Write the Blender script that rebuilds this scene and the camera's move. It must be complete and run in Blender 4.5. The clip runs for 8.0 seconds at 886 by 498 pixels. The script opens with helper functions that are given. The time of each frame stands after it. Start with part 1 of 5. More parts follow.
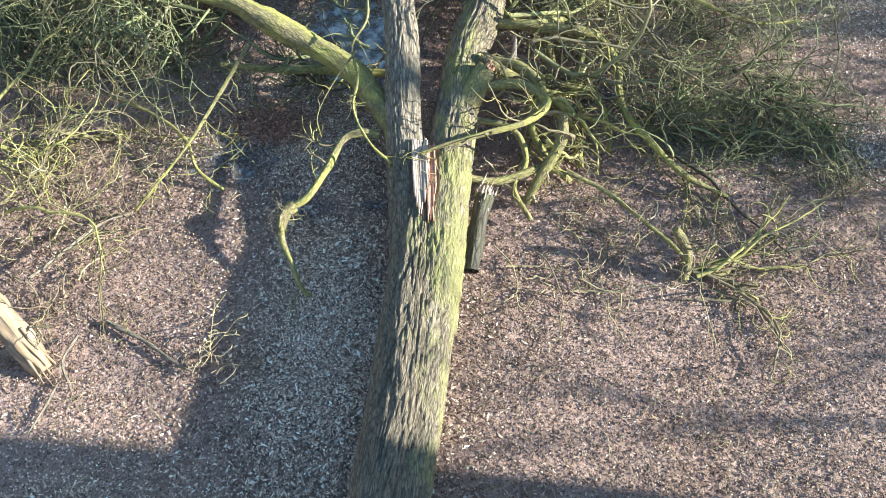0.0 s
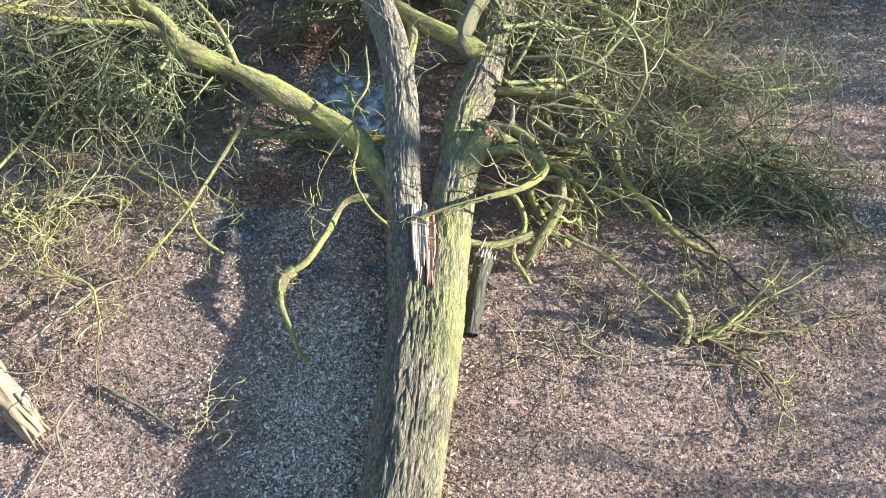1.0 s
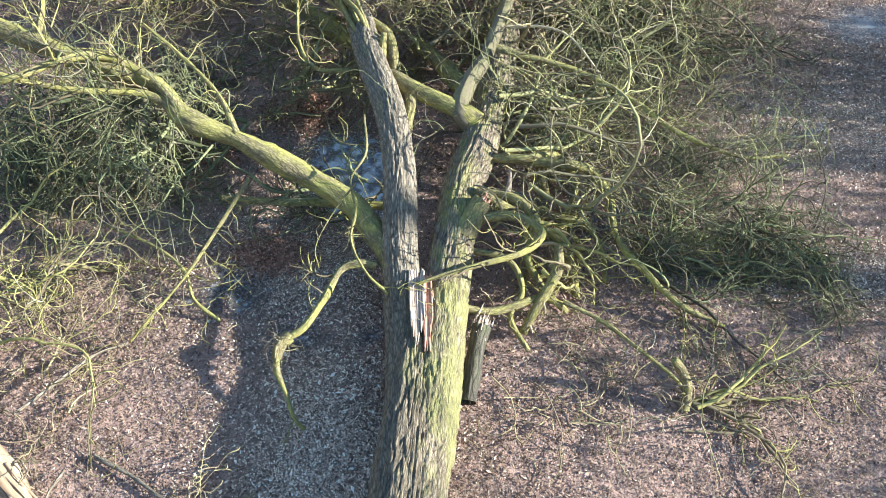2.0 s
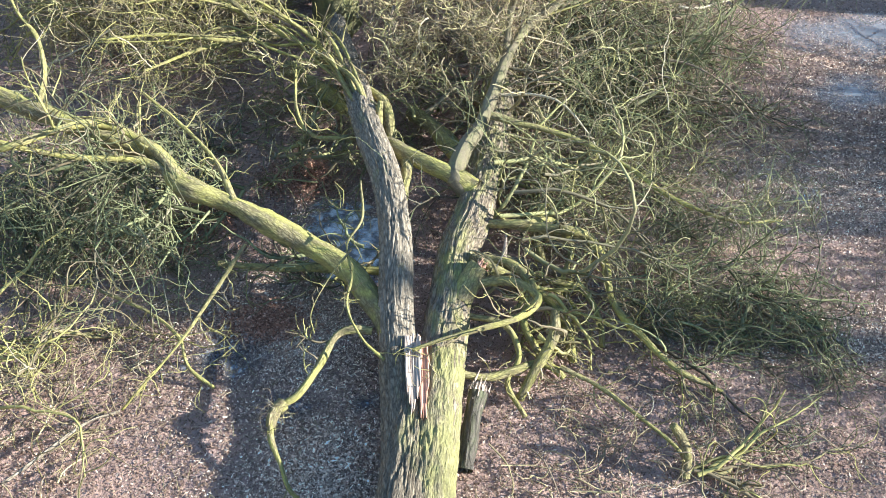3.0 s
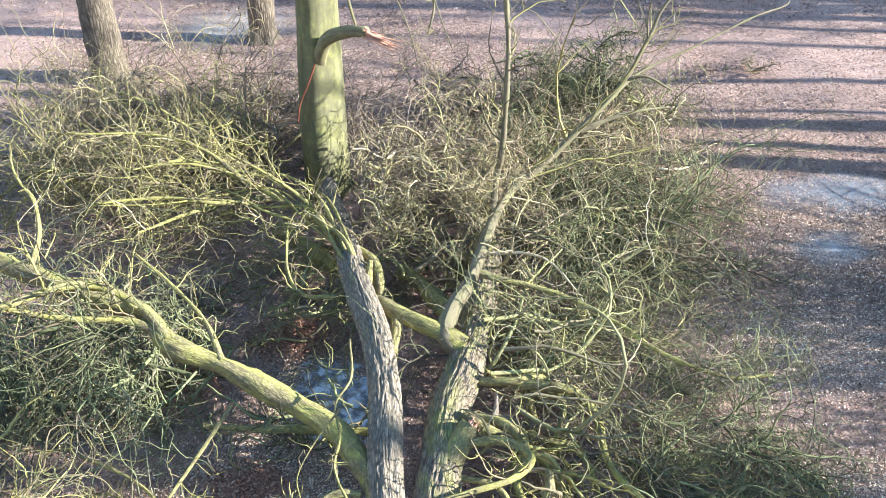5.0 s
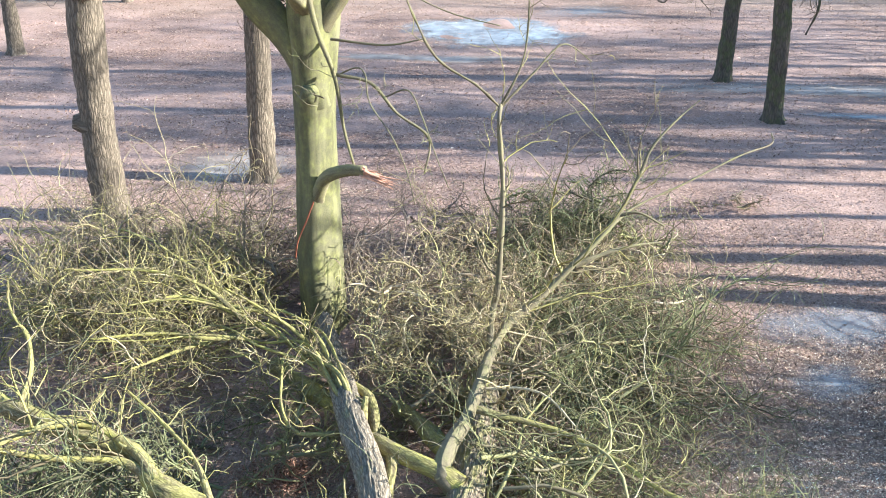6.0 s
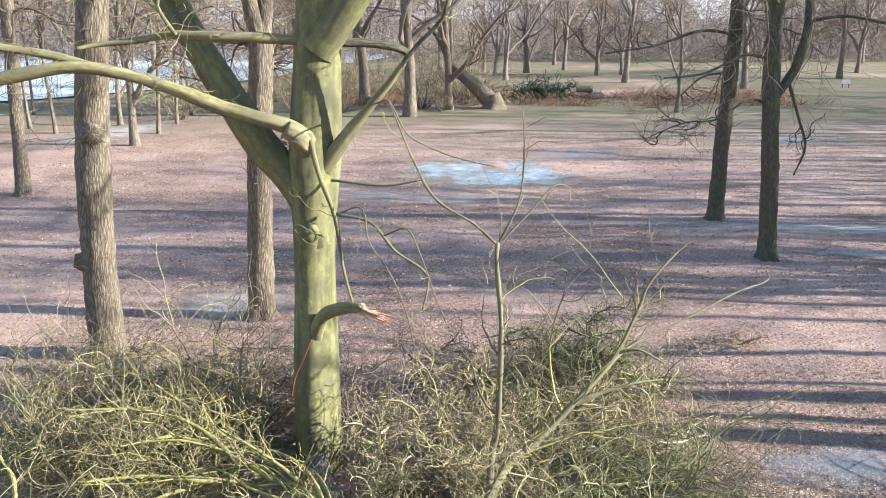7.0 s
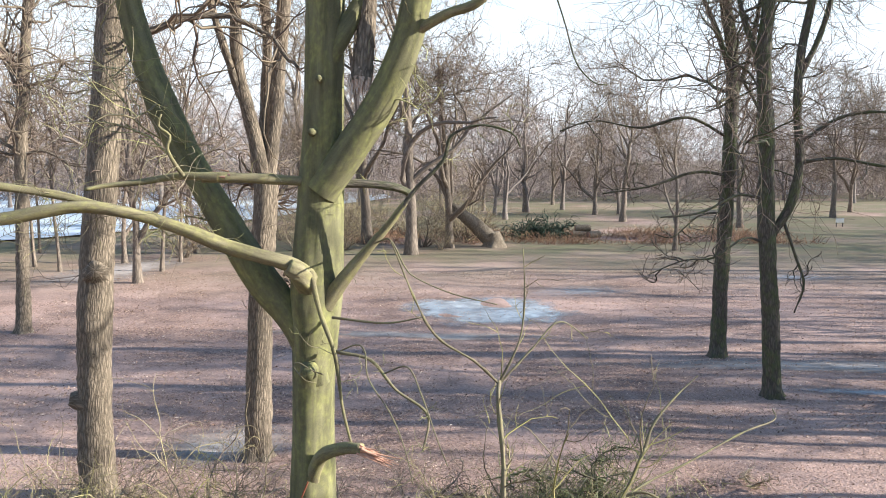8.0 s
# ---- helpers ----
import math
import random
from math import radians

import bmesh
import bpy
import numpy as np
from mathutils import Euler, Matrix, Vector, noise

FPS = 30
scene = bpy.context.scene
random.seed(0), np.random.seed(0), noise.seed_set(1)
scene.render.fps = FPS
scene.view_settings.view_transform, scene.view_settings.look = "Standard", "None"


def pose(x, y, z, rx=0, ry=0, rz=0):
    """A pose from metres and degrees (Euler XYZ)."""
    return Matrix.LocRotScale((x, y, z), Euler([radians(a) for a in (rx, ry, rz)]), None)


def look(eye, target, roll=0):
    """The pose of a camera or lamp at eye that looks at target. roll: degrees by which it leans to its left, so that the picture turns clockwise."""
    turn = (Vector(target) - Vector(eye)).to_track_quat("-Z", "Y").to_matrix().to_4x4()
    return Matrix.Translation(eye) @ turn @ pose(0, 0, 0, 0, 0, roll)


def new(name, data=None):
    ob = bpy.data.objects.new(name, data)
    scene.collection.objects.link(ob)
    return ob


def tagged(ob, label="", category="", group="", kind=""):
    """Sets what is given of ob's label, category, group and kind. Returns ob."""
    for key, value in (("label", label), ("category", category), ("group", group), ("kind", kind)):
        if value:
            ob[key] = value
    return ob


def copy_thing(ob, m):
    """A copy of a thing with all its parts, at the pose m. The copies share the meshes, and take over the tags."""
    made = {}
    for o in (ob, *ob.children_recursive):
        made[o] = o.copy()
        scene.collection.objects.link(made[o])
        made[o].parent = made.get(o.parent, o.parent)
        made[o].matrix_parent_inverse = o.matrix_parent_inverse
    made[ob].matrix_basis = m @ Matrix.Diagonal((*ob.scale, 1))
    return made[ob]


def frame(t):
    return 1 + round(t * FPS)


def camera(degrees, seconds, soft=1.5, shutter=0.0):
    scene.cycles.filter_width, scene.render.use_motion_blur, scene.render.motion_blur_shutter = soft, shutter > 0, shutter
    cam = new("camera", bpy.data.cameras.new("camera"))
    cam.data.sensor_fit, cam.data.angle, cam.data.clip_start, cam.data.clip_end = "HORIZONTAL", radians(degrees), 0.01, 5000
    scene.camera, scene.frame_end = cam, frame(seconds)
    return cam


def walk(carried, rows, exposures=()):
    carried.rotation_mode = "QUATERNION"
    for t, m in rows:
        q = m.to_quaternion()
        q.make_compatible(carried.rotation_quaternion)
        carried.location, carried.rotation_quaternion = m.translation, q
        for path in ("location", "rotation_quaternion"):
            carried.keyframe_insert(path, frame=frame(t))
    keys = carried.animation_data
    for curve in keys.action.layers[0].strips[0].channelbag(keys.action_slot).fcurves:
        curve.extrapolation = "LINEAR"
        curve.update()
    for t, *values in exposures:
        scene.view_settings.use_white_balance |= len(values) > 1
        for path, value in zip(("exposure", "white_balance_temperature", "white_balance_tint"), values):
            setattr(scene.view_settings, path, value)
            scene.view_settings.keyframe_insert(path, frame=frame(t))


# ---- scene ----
# The camera hovers in one place and tips up from the fallen tree to the wood behind it.
cam = camera(54.6, 8.0, soft=1.0)
EYE = (0.0, 0.0, 6.0)
ROWS = [
    (0.0, -56.79, 1.80, 0.11), (0.5, -54.71, 1.77, 0.11), (1.0, -52.52, 1.75, 0.08), (1.5, -50.31, 1.70, 0.03),
    (3.0, -43.76, 1.30, -0.10), (3.5, -41.60, 1.13, -0.16), (4.0, -39.41, 0.97, -0.21), (4.2, -38.52, 0.88, -0.20),
    (5.3, -30.68, 0.28, -0.08), (5.5, -28.84, 0.21, -0.06), (6.0, -24.29, 0.12, -0.07), (6.5, -19.73, 0.02, -0.04),
    (7.0, -15.15, -0.04, 0.02), (7.5, -10.58, -0.05, 0.04), (8.0, -6.00, 0.01, 0.03),
]
walk(cam, [(t, pose(*EYE, 90 + pitch, roll, yaw)) for t, pitch, yaw, roll in ROWS],
     exposures=[(0.0, 1.58, 5390, 0), (4.0, 1.78, 5270, 5), (5.5, 1.95, 5310, 5), (6.5, 1.71, 5450, 4), (7.3, 1.61, 5560, 6), (8.0, 1.39, 5650, 7)])

# ---- light: low winter sun from the right, a little behind the camera ----
SUN_EL, SUN_AZ = 21.0, 4.0
SLOPE = math.tan(radians(SUN_AZ))  # how far shadows drift away from the camera for each metre to the left
sun_dir = Vector((math.cos(radians(SUN_AZ)) * math.cos(radians(SUN_EL)), -math.sin(radians(SUN_AZ)) * math.cos(radians(SUN_EL)), math.sin(radians(SUN_EL))))
world = bpy.data.worlds.new("winter_sky")
scene.world = world
world.use_nodes = True
wn = world.node_tree
sky = wn.nodes.new("ShaderNodeTexSky")
sky.sky_type, sky.sun_disc = "NISHITA", False
sky.sun_elevation, sky.sun_rotation = radians(SUN_EL), radians(90 + SUN_AZ)
sky.air_density, sky.dust_density, sky.ozone_density = 1.3, 0.3, 1.0
wn.nodes["Background"].inputs["Strength"].default_value = 0.15
haze = wn.nodes.new("ShaderNodeHueSaturation")  # thin bright winter haze
haze.inputs["Saturation"].default_value, haze.inputs["Value"].default_value = 1.08, 0.57
wn.links.new(sky.outputs["Color"], haze.inputs["Color"])
way = wn.nodes.new("ShaderNodeTexCoord")
rise = wn.nodes.new("ShaderNodeSeparateXYZ")
low = wn.nodes.new("ShaderNodeMapRange")  # white mist low over the horizon, gone by 20 degrees up
low.inputs["From Min"].default_value, low.inputs["From Max"].default_value = 0.10, 0.34
low.inputs["To Min"].default_value, low.inputs["To Max"].default_value = 0.9, 0.0
veil = wn.nodes.new("ShaderNodeMixRGB")
veil.inputs["Color2"].default_value = (3.7, 3.68, 3.65, 1)
wn.links.new(way.outputs["Generated"], rise.inputs[0])
wn.links.new(rise.outputs["Z"], low.inputs["Value"])
wn.links.new(low.outputs[0], veil.inputs["Fac"])
wn.links.new(haze.outputs["Color"], veil.inputs["Color1"])
wn.links.new(veil.outputs["Color"], wn.nodes["Background"].inputs["Color"])
sun = new("sun", bpy.data.lights.new("sun", "SUN"))
sun.data.energy, sun.data.angle, sun.data.color = 4.65, radians(0.6), (1.0, 0.885, 0.71)
sun.matrix_world = look((60 * sun_dir.x, 60 * sun_dir.y, 60 * sun_dir.z), (0, 0, 0))

# ---- materials ----


def node_mat(name, rough=0.9):
    m = bpy.data.materials.new(name)
    m.use_nodes = True
    nt = m.node_tree
    b = nt.nodes["Principled BSDF"]
    b.inputs["Roughness"].default_value = rough
    b.inputs["Specular IOR Level"].default_value = 0.25
    return m, nt, b


def N(nt, kind, **values):
    n = nt.nodes.new("ShaderNode" + kind)
    for k, v in values.items():
        n.inputs[k.replace("_", " ")].default_value = v
    return n


def ramp(nt, source, *stops):
    n = nt.nodes.new("ShaderNodeValToRGB")
    el = n.color_ramp.elements
    while len(el) < len(stops):
        el.new(0.5)
    for e, (p, c) in zip(el, stops):
        e.position = p
        e.color = (*c, 1) if len(c) == 3 else c
    nt.links.new(source, n.inputs[0])
    return n.outputs["Color"]


def mix(nt, fac, a, b, how="MIX"):
    n = nt.nodes.new("ShaderNodeMix")
    n.data_type, n.blend_type = "RGBA", how
    for k, v in ((0, fac), (6, a), (7, b)):
        if isinstance(v, (int, float)):
            n.inputs[k].default_value = v
        elif isinstance(v, tuple):
            n.inputs[k].default_value = (*v, 1)
        else:
            nt.links.new(v, n.inputs[k])
    return n.outputs[2]


def coords(nt, space, scale):
    tc = nt.nodes.new("ShaderNodeTexCoord")
    mp = nt.nodes.new("ShaderNodeMapping")
    mp.inputs["Scale"].default_value = scale
    nt.links.new(tc.outputs[space], mp.inputs["Vector"])
    return mp.outputs["Vector"]


def noise_tex(nt, vec, scale, detail=4.0, rough=0.6, distort=0.0):
    n = N(nt, "TexNoise", Scale=scale, Detail=detail, Roughness=rough, Distortion=distort)
    nt.links.new(vec, n.inputs["Vector"])
    return n.outputs["Fac"]


def bump(nt, b, height, strength, distance):
    n = N(nt, "Bump", Strength=strength, Distance=distance)
    nt.links.new(height, n.inputs["Height"])
    nt.links.new(n.outputs["Normal"], b.inputs["Normal"])


def bark(name, dark, light, moss, amount, furrow=26.0, stretch=0.16, relief=0.02, bare=None, side=None):
    """Furrowed bark with green algae. The maps are in metres: u round the stem, v along it. bare: middle and reach of a place rubbed down to pale wood.
    side: the direction in which the algae thicken, and by how much a metre."""
    m, nt, b = node_mat(name, 0.92)
    uv = coords(nt, "UV", (1, stretch, 1))
    wide = coords(nt, "UV", (1, 0.5, 1))
    warp = N(nt, "TexNoise", Scale=furrow * 0.4, Detail=3.0, Roughness=0.6)
    nt.links.new(uv, warp.inputs["Vector"])
    bent = nt.nodes.new("ShaderNodeVectorMath")
    bent.operation = "MULTIPLY_ADD"
    bent.inputs[1].default_value = (1.6 / furrow,) * 3
    nt.links.new(warp.outputs["Color"], bent.inputs[0])
    nt.links.new(uv, bent.inputs[2])
    plates = N(nt, "TexVoronoi", Scale=furrow, Randomness=1.0)
    plates.feature = "DISTANCE_TO_EDGE"
    nt.links.new(bent.outputs[0], plates.inputs["Vector"])
    crack = ramp(nt, plates.outputs["Distance"], (0.0, (0, 0, 0)), (0.3, (1, 1, 1)))
    fur = mix(nt, 0.65, crack, noise_tex(nt, uv, furrow, 5, 0.7, 0.6))
    fine = noise_tex(nt, wide, 90, 3, 0.7)
    col = ramp(nt, fur, (0.3, dark), (0.72, light))
    col = mix(nt, 0.3, col, ramp(nt, fine, (0.3, dark), (0.7, light)))
    big = noise_tex(nt, wide, 1.7, 4, 0.6)
    mid = noise_tex(nt, wide, 9, 3, 0.6)
    green = ramp(nt, fur, (0.25, tuple(0.4 * c + 0.6 * d for c, d in zip(moss, dark))), (0.6, moss))
    green = mix(nt, 0.3, green, ramp(nt, mid, (0.3, tuple(c * 0.7 for c in moss)), (0.7, moss)))
    cover = mix(nt, 0.45, big, mid)
    if side:
        tc = nt.nodes.new("ShaderNodeTexCoord")
        dot = nt.nodes.new("ShaderNodeVectorMath")
        dot.operation = "DOT_PRODUCT"
        dot.inputs[1].default_value = side
        nt.links.new(tc.outputs["Object"], dot.inputs[0])
        more = nt.nodes.new("ShaderNodeMath")
        more.operation = "ADD"
        more.use_clamp = True
        nt.links.new(cover, more.inputs[0])
        nt.links.new(dot.outputs["Value"], more.inputs[1])
        cover = more.outputs[0]
    lo = 0.72 - 0.5 * amount
    col = mix(nt, ramp(nt, cover, (lo, (0, 0, 0)), (lo + 0.16, (0.92, 0.92, 0.92))), col, green)
    if bare:
        at, reach = bare
        tc = nt.nodes.new("ShaderNodeTexCoord")
        off = nt.nodes.new("ShaderNodeVectorMath")
        off.operation = "SUBTRACT"
        off.inputs[1].default_value = at
        nt.links.new(tc.outputs["Object"], off.inputs[0])
        div = nt.nodes.new("ShaderNodeVectorMath")
        div.operation = "DIVIDE"
        div.inputs[1].default_value = reach
        nt.links.new(off.outputs[0], div.inputs[0])
        far = nt.nodes.new("ShaderNodeVectorMath")
        far.operation = "LENGTH"
        nt.links.new(div.outputs[0], far.inputs[0])
        rag = nt.nodes.new("ShaderNodeMath")
        rag.operation = "ADD"
        nt.links.new(far.outputs["Value"], rag.inputs[0])
        nt.links.new(noise_tex(nt, uv, 40, 4, 0.7), rag.inputs[1])
        wood = ramp(nt, fine, (0.3, (0.36, 0.27, 0.18)), (0.7, (0.56, 0.46, 0.34)))
        col = mix(nt, ramp(nt, rag.outputs[0], (0.85, (1, 1, 1)), (1.0, (0, 0, 0))), col, wood)
    nt.links.new(col, b.inputs["Base Color"])
    bump(nt, b, mix(nt, 0.25, fur, fine), 1.0, relief)
    return m


def smooth_bark(name, dark, light, moss, amount, streak=7.0, relief=0.006):
    """Thin smooth bark: long streaks along the stem, blotches of algae, fine pimples."""
    m, nt, b = node_mat(name, 0.88)
    along = coords(nt, "UV", (1, 0.10, 1))
    even = coords(nt, "UV", (1, 0.6, 1))
    runs = noise_tex(nt, along, streak, 5, 0.65, 0.3)
    blotch = noise_tex(nt, even, 3.2, 5, 0.65, 0.5)
    spots = noise_tex(nt, even, 16, 4, 0.65)
    fine = noise_tex(nt, even, 130, 3, 0.7)
    col = ramp(nt, mix(nt, 0.4, runs, fine), (0.34, dark), (0.62, light))
    green = mix(nt, ramp(nt, mix(nt, 0.5, runs, spots), (0.36, (0, 0, 0)), (0.6, (1, 1, 1))), tuple(0.38 * c + 0.3 * d for c, d in zip(moss, dark)), moss)
    lo = 0.74 - 0.5 * amount
    col = mix(nt, ramp(nt, mix(nt, 0.4, blotch, spots), (lo, (0, 0, 0)), (lo + 0.2, (0.94, 0.94, 0.94))), col, green)
    nt.links.new(col, b.inputs["Base Color"])
    bump(nt, b, mix(nt, 0.35, mix(nt, 0.4, runs, spots), fine), 0.8, relief)
    return m


def twig_mat(name, moss, brown, pale, share):
    """Twigs: each one its own mixture of green algae and bare bark."""
    m, nt, b = node_mat(name, 0.85)
    geo = nt.nodes.new("ShaderNodeNewGeometry")
    r = geo.outputs["Random Per Island"]
    col = ramp(nt, r, (0.0, tuple(c * 0.4 for c in moss)), (share * 0.25, tuple(c * 0.8 for c in moss)), (share * 0.75, tuple(min(c * 1.3, 0.9) for c in moss)),
               (min(share + 0.1, 0.85), tuple(c * 0.6 for c in brown)), (0.93, brown), (1.0, tuple(min(c * 1.25, 0.9) for c in pale)))
    v = coords(nt, "Object", (1, 1, 1))
    col = mix(nt, ramp(nt, noise_tex(nt, v, 3.0, 3), (0.45, (0, 0, 0)), (0.7, (0.6, 0.6, 0.6))), col, brown)
    nt.links.new(col, b.inputs["Base Color"])
    return m


def plain(name, a, c, scale, rough=0.8, space="Object", stretch=(1, 1, 1), relief=0.004):
    m, nt, b = node_mat(name, rough)
    v = coords(nt, space, stretch)
    n1 = noise_tex(nt, v, scale, 5, 0.65)
    nt.links.new(ramp(nt, n1, (0.3, a), (0.7, c)), b.inputs["Base Color"])
    bump(nt, b, n1, 0.6, relief)
    return m


bark_fallen = bark("bark_fallen", (0.085, 0.063, 0.045), (0.37, 0.30, 0.21), (0.335, 0.312, 0.122), 0.33, 56, 0.2, 0.02, ((0.17, 0.0, 0.45), (0.13, 0.42, 0.2)), (0.55, 0.04, 0.0))
bark_mossy = bark("bark_mossy", (0.080, 0.060, 0.042), (0.44, 0.35, 0.25), (0.40, 0.38, 0.12), 0.50, 40, 0.2, 0.024)
bark_stem = bark("bark_stem", (0.12, 0.095, 0.068), (0.46, 0.38, 0.285), (0.36, 0.34, 0.12), 0.28, 46, 0.2, 0.02)
bark_green = bark("bark_green", (0.13, 0.105, 0.052), (0.37, 0.31, 0.17), (0.52, 0.48, 0.125), 0.58, 52, 0.3, 0.010)
bark_limb = smooth_bark("bark_limb", (0.10, 0.082, 0.045), (0.33, 0.285, 0.17), (0.40, 0.37, 0.14), 0.58, 12.0, 0.010)
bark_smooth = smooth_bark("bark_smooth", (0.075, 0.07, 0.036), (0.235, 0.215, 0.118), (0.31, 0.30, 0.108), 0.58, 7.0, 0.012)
bark_oak = bark("bark_oak", (0.095, 0.075, 0.055), (0.38, 0.30, 0.22), (0.25, 0.24, 0.09), 0.22, 24, 0.2, 0.04)
bark_pale = smooth_bark("bark_pale", (0.10, 0.082, 0.05), (0.30, 0.25, 0.165), (0.30, 0.29, 0.12), 0.55, 14.0, 0.006)
bark_dark = bark("bark_dark", (0.064, 0.056, 0.044), (0.2, 0.168, 0.136), (0.136, 0.16, 0.064), 0.55, 22, 0.2, 0.04)
bark_far = bark("bark_far", (0.12, 0.095, 0.075), (0.33, 0.265, 0.21), (0.144, 0.144, 0.063), 0.2, 14, 0.15, 0.03)
twig_green = twig_mat("twig_green", (0.41, 0.365, 0.13), (0.27, 0.215, 0.13), (0.52, 0.44, 0.30), 0.55)
# the next two are dimmer twig copies, shade put into their colour
twig_dim = twig_mat("twig_dim", (0.36, 0.34, 0.145), (0.28, 0.235, 0.145), (0.52, 0.45, 0.31), 0.55)
twig_shaded = twig_mat("twig_shaded", (0.26, 0.27, 0.13), (0.15, 0.125, 0.0831), (0.315, 0.282, 0.191), 0.72)
twig_brown = twig_mat("twig_brown", (0.45, 0.375, 0.195), (0.33, 0.25, 0.17), (0.57, 0.48, 0.34), 0.38)
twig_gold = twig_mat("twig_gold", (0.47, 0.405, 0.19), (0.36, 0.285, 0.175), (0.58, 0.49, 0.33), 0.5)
# far bark made paler: the air's haze put into its colour
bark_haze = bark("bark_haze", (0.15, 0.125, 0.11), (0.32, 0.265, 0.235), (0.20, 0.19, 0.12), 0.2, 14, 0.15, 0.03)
twig_dead = twig_mat("twig_dead", (0.35, 0.275, 0.205), (0.28, 0.21, 0.17), (0.49, 0.40, 0.31), 0.4)
twig_bracken = twig_mat("twig_bracken", (0.36, 0.22, 0.13), (0.30, 0.17, 0.11), (0.48, 0.36, 0.24), 0.4)
# far twigs likewise, distance haze mixed into the base colours
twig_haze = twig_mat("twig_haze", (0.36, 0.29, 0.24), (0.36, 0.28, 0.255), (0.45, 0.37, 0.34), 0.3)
twig_far = twig_mat("twig_far", (0.271, 0.211, 0.14), (0.235, 0.174, 0.136), (0.375, 0.29, 0.235), 0.3)
torn_pale = plain("torn_wood_pale", (0.40, 0.29, 0.215), (0.66, 0.54, 0.44), 30, 0.75, "UV", (1, 0.08, 1))
torn_beige = plain("torn_wood_beige", (0.26, 0.165, 0.10), (0.56, 0.43, 0.29), 26, 0.8, "UV", (1, 0.08, 1))
render_mat = plain("white_render", (0.68, 0.67, 0.64), (0.80, 0.79, 0.76), 1.5)
roof_mat = plain("dark_roof", (0.07, 0.06, 0.06), (0.14, 0.12, 0.11), 3.0)
glass_mat = plain("dark_glass", (0.03, 0.035, 0.04), (0.06, 0.07, 0.08), 2.0, 0.15)
torn_orange = plain("torn_wood_orange", (0.40, 0.18, 0.11), (0.70, 0.44, 0.32), 34, 0.75, "UV", (1, 0.08, 1))
rope_mat = plain("orange_rope", (0.24, 0.07, 0.04), (0.36, 0.13, 0.07), 120, 0.6)


def litter_material():
    """Leaf litter on the wood's floor, thinning to rough grass far off."""
    m, nt, b = node_mat("leaf_litter_ground", 0.95)
    v = coords(nt, "Object", (1, 1, 1))
    vor = N(nt, "TexVoronoi", Scale=17.0, Randomness=1.0)
    nt.links.new(v, vor.inputs["Vector"])
    leaf = ramp(nt, vor.outputs["Color"], (0.0, (0.13, 0.085, 0.07)), (0.35, (0.38, 0.25, 0.20)), (0.7, (0.58, 0.395, 0.32)), (1.0, (0.76, 0.57, 0.48)))
    fine = noise_tex(nt, v, 45, 4, 0.7)
    big = noise_tex(nt, v, 0.55, 5, 0.6)
    soil = ramp(nt, fine, (0.3, (0.13, 0.085, 0.065)), (0.7, (0.45, 0.30, 0.235)))
    col = mix(nt, 0.45, leaf, soil)
    speck = noise_tex(nt, v, 13.0, 4, 0.75)
    col = mix(nt, 0.8, col, ramp(nt, speck, (0.40, (0.24, 0.21, 0.21)), (0.5, (0.86, 0.82, 0.82)), (0.58, (1.25, 1.18, 1.15))), "MULTIPLY")
    col = mix(nt, ramp(nt, big, (0.40, (0, 0, 0)), (0.66, (0.7, 0.7, 0.7))), col, (0.23, 0.16, 0.14))
    sep = nt.nodes.new("ShaderNodeSeparateXYZ")
    nt.links.new(v, sep.inputs[0])
    far = nt.nodes.new("ShaderNodeMapRange")
    far.inputs["From Min"].default_value, far.inputs["From Max"].default_value = 36.0, 56.0
    nt.links.new(sep.outputs["Y"], far.inputs["Value"])
    grass = ramp(nt, noise_tex(nt, v, 0.35, 5, 0.65), (0.35, (0.25, 0.185, 0.12)), (0.62, (0.20, 0.182, 0.10)))
    col = mix(nt, ramp(nt, noise_tex(nt, v, 0.16, 6, 0.7), (0.40, (0, 0, 0)), (0.60, (0.75, 0.75, 0.75))), col, (0.60, 0.41, 0.345))
    wob = nt.nodes.new("ShaderNodeMath")
    wob.operation = "MULTIPLY"
    nt.links.new(far.outputs[0], wob.inputs[0])
    nt.links.new(ramp(nt, noise_tex(nt, v, 0.09, 4, 0.6), (0.30, (0, 0, 0)), (0.50, (1, 1, 1))), wob.inputs[1])
    col = mix(nt, wob.outputs[0], col, grass)
    nt.links.new(col, b.inputs["Base Color"])
    hgt = mix(nt, 0.5, mix(nt, 0.5, vor.outputs["Distance"], fine), speck)
    bump(nt, b, hgt, 0.8, 0.06)
    return m


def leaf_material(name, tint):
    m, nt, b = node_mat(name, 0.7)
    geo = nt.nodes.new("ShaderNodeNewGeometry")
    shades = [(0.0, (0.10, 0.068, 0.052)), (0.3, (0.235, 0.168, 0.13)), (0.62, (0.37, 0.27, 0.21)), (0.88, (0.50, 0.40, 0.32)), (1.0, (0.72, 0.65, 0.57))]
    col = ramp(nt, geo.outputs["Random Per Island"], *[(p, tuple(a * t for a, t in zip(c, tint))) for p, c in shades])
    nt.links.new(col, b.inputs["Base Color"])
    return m


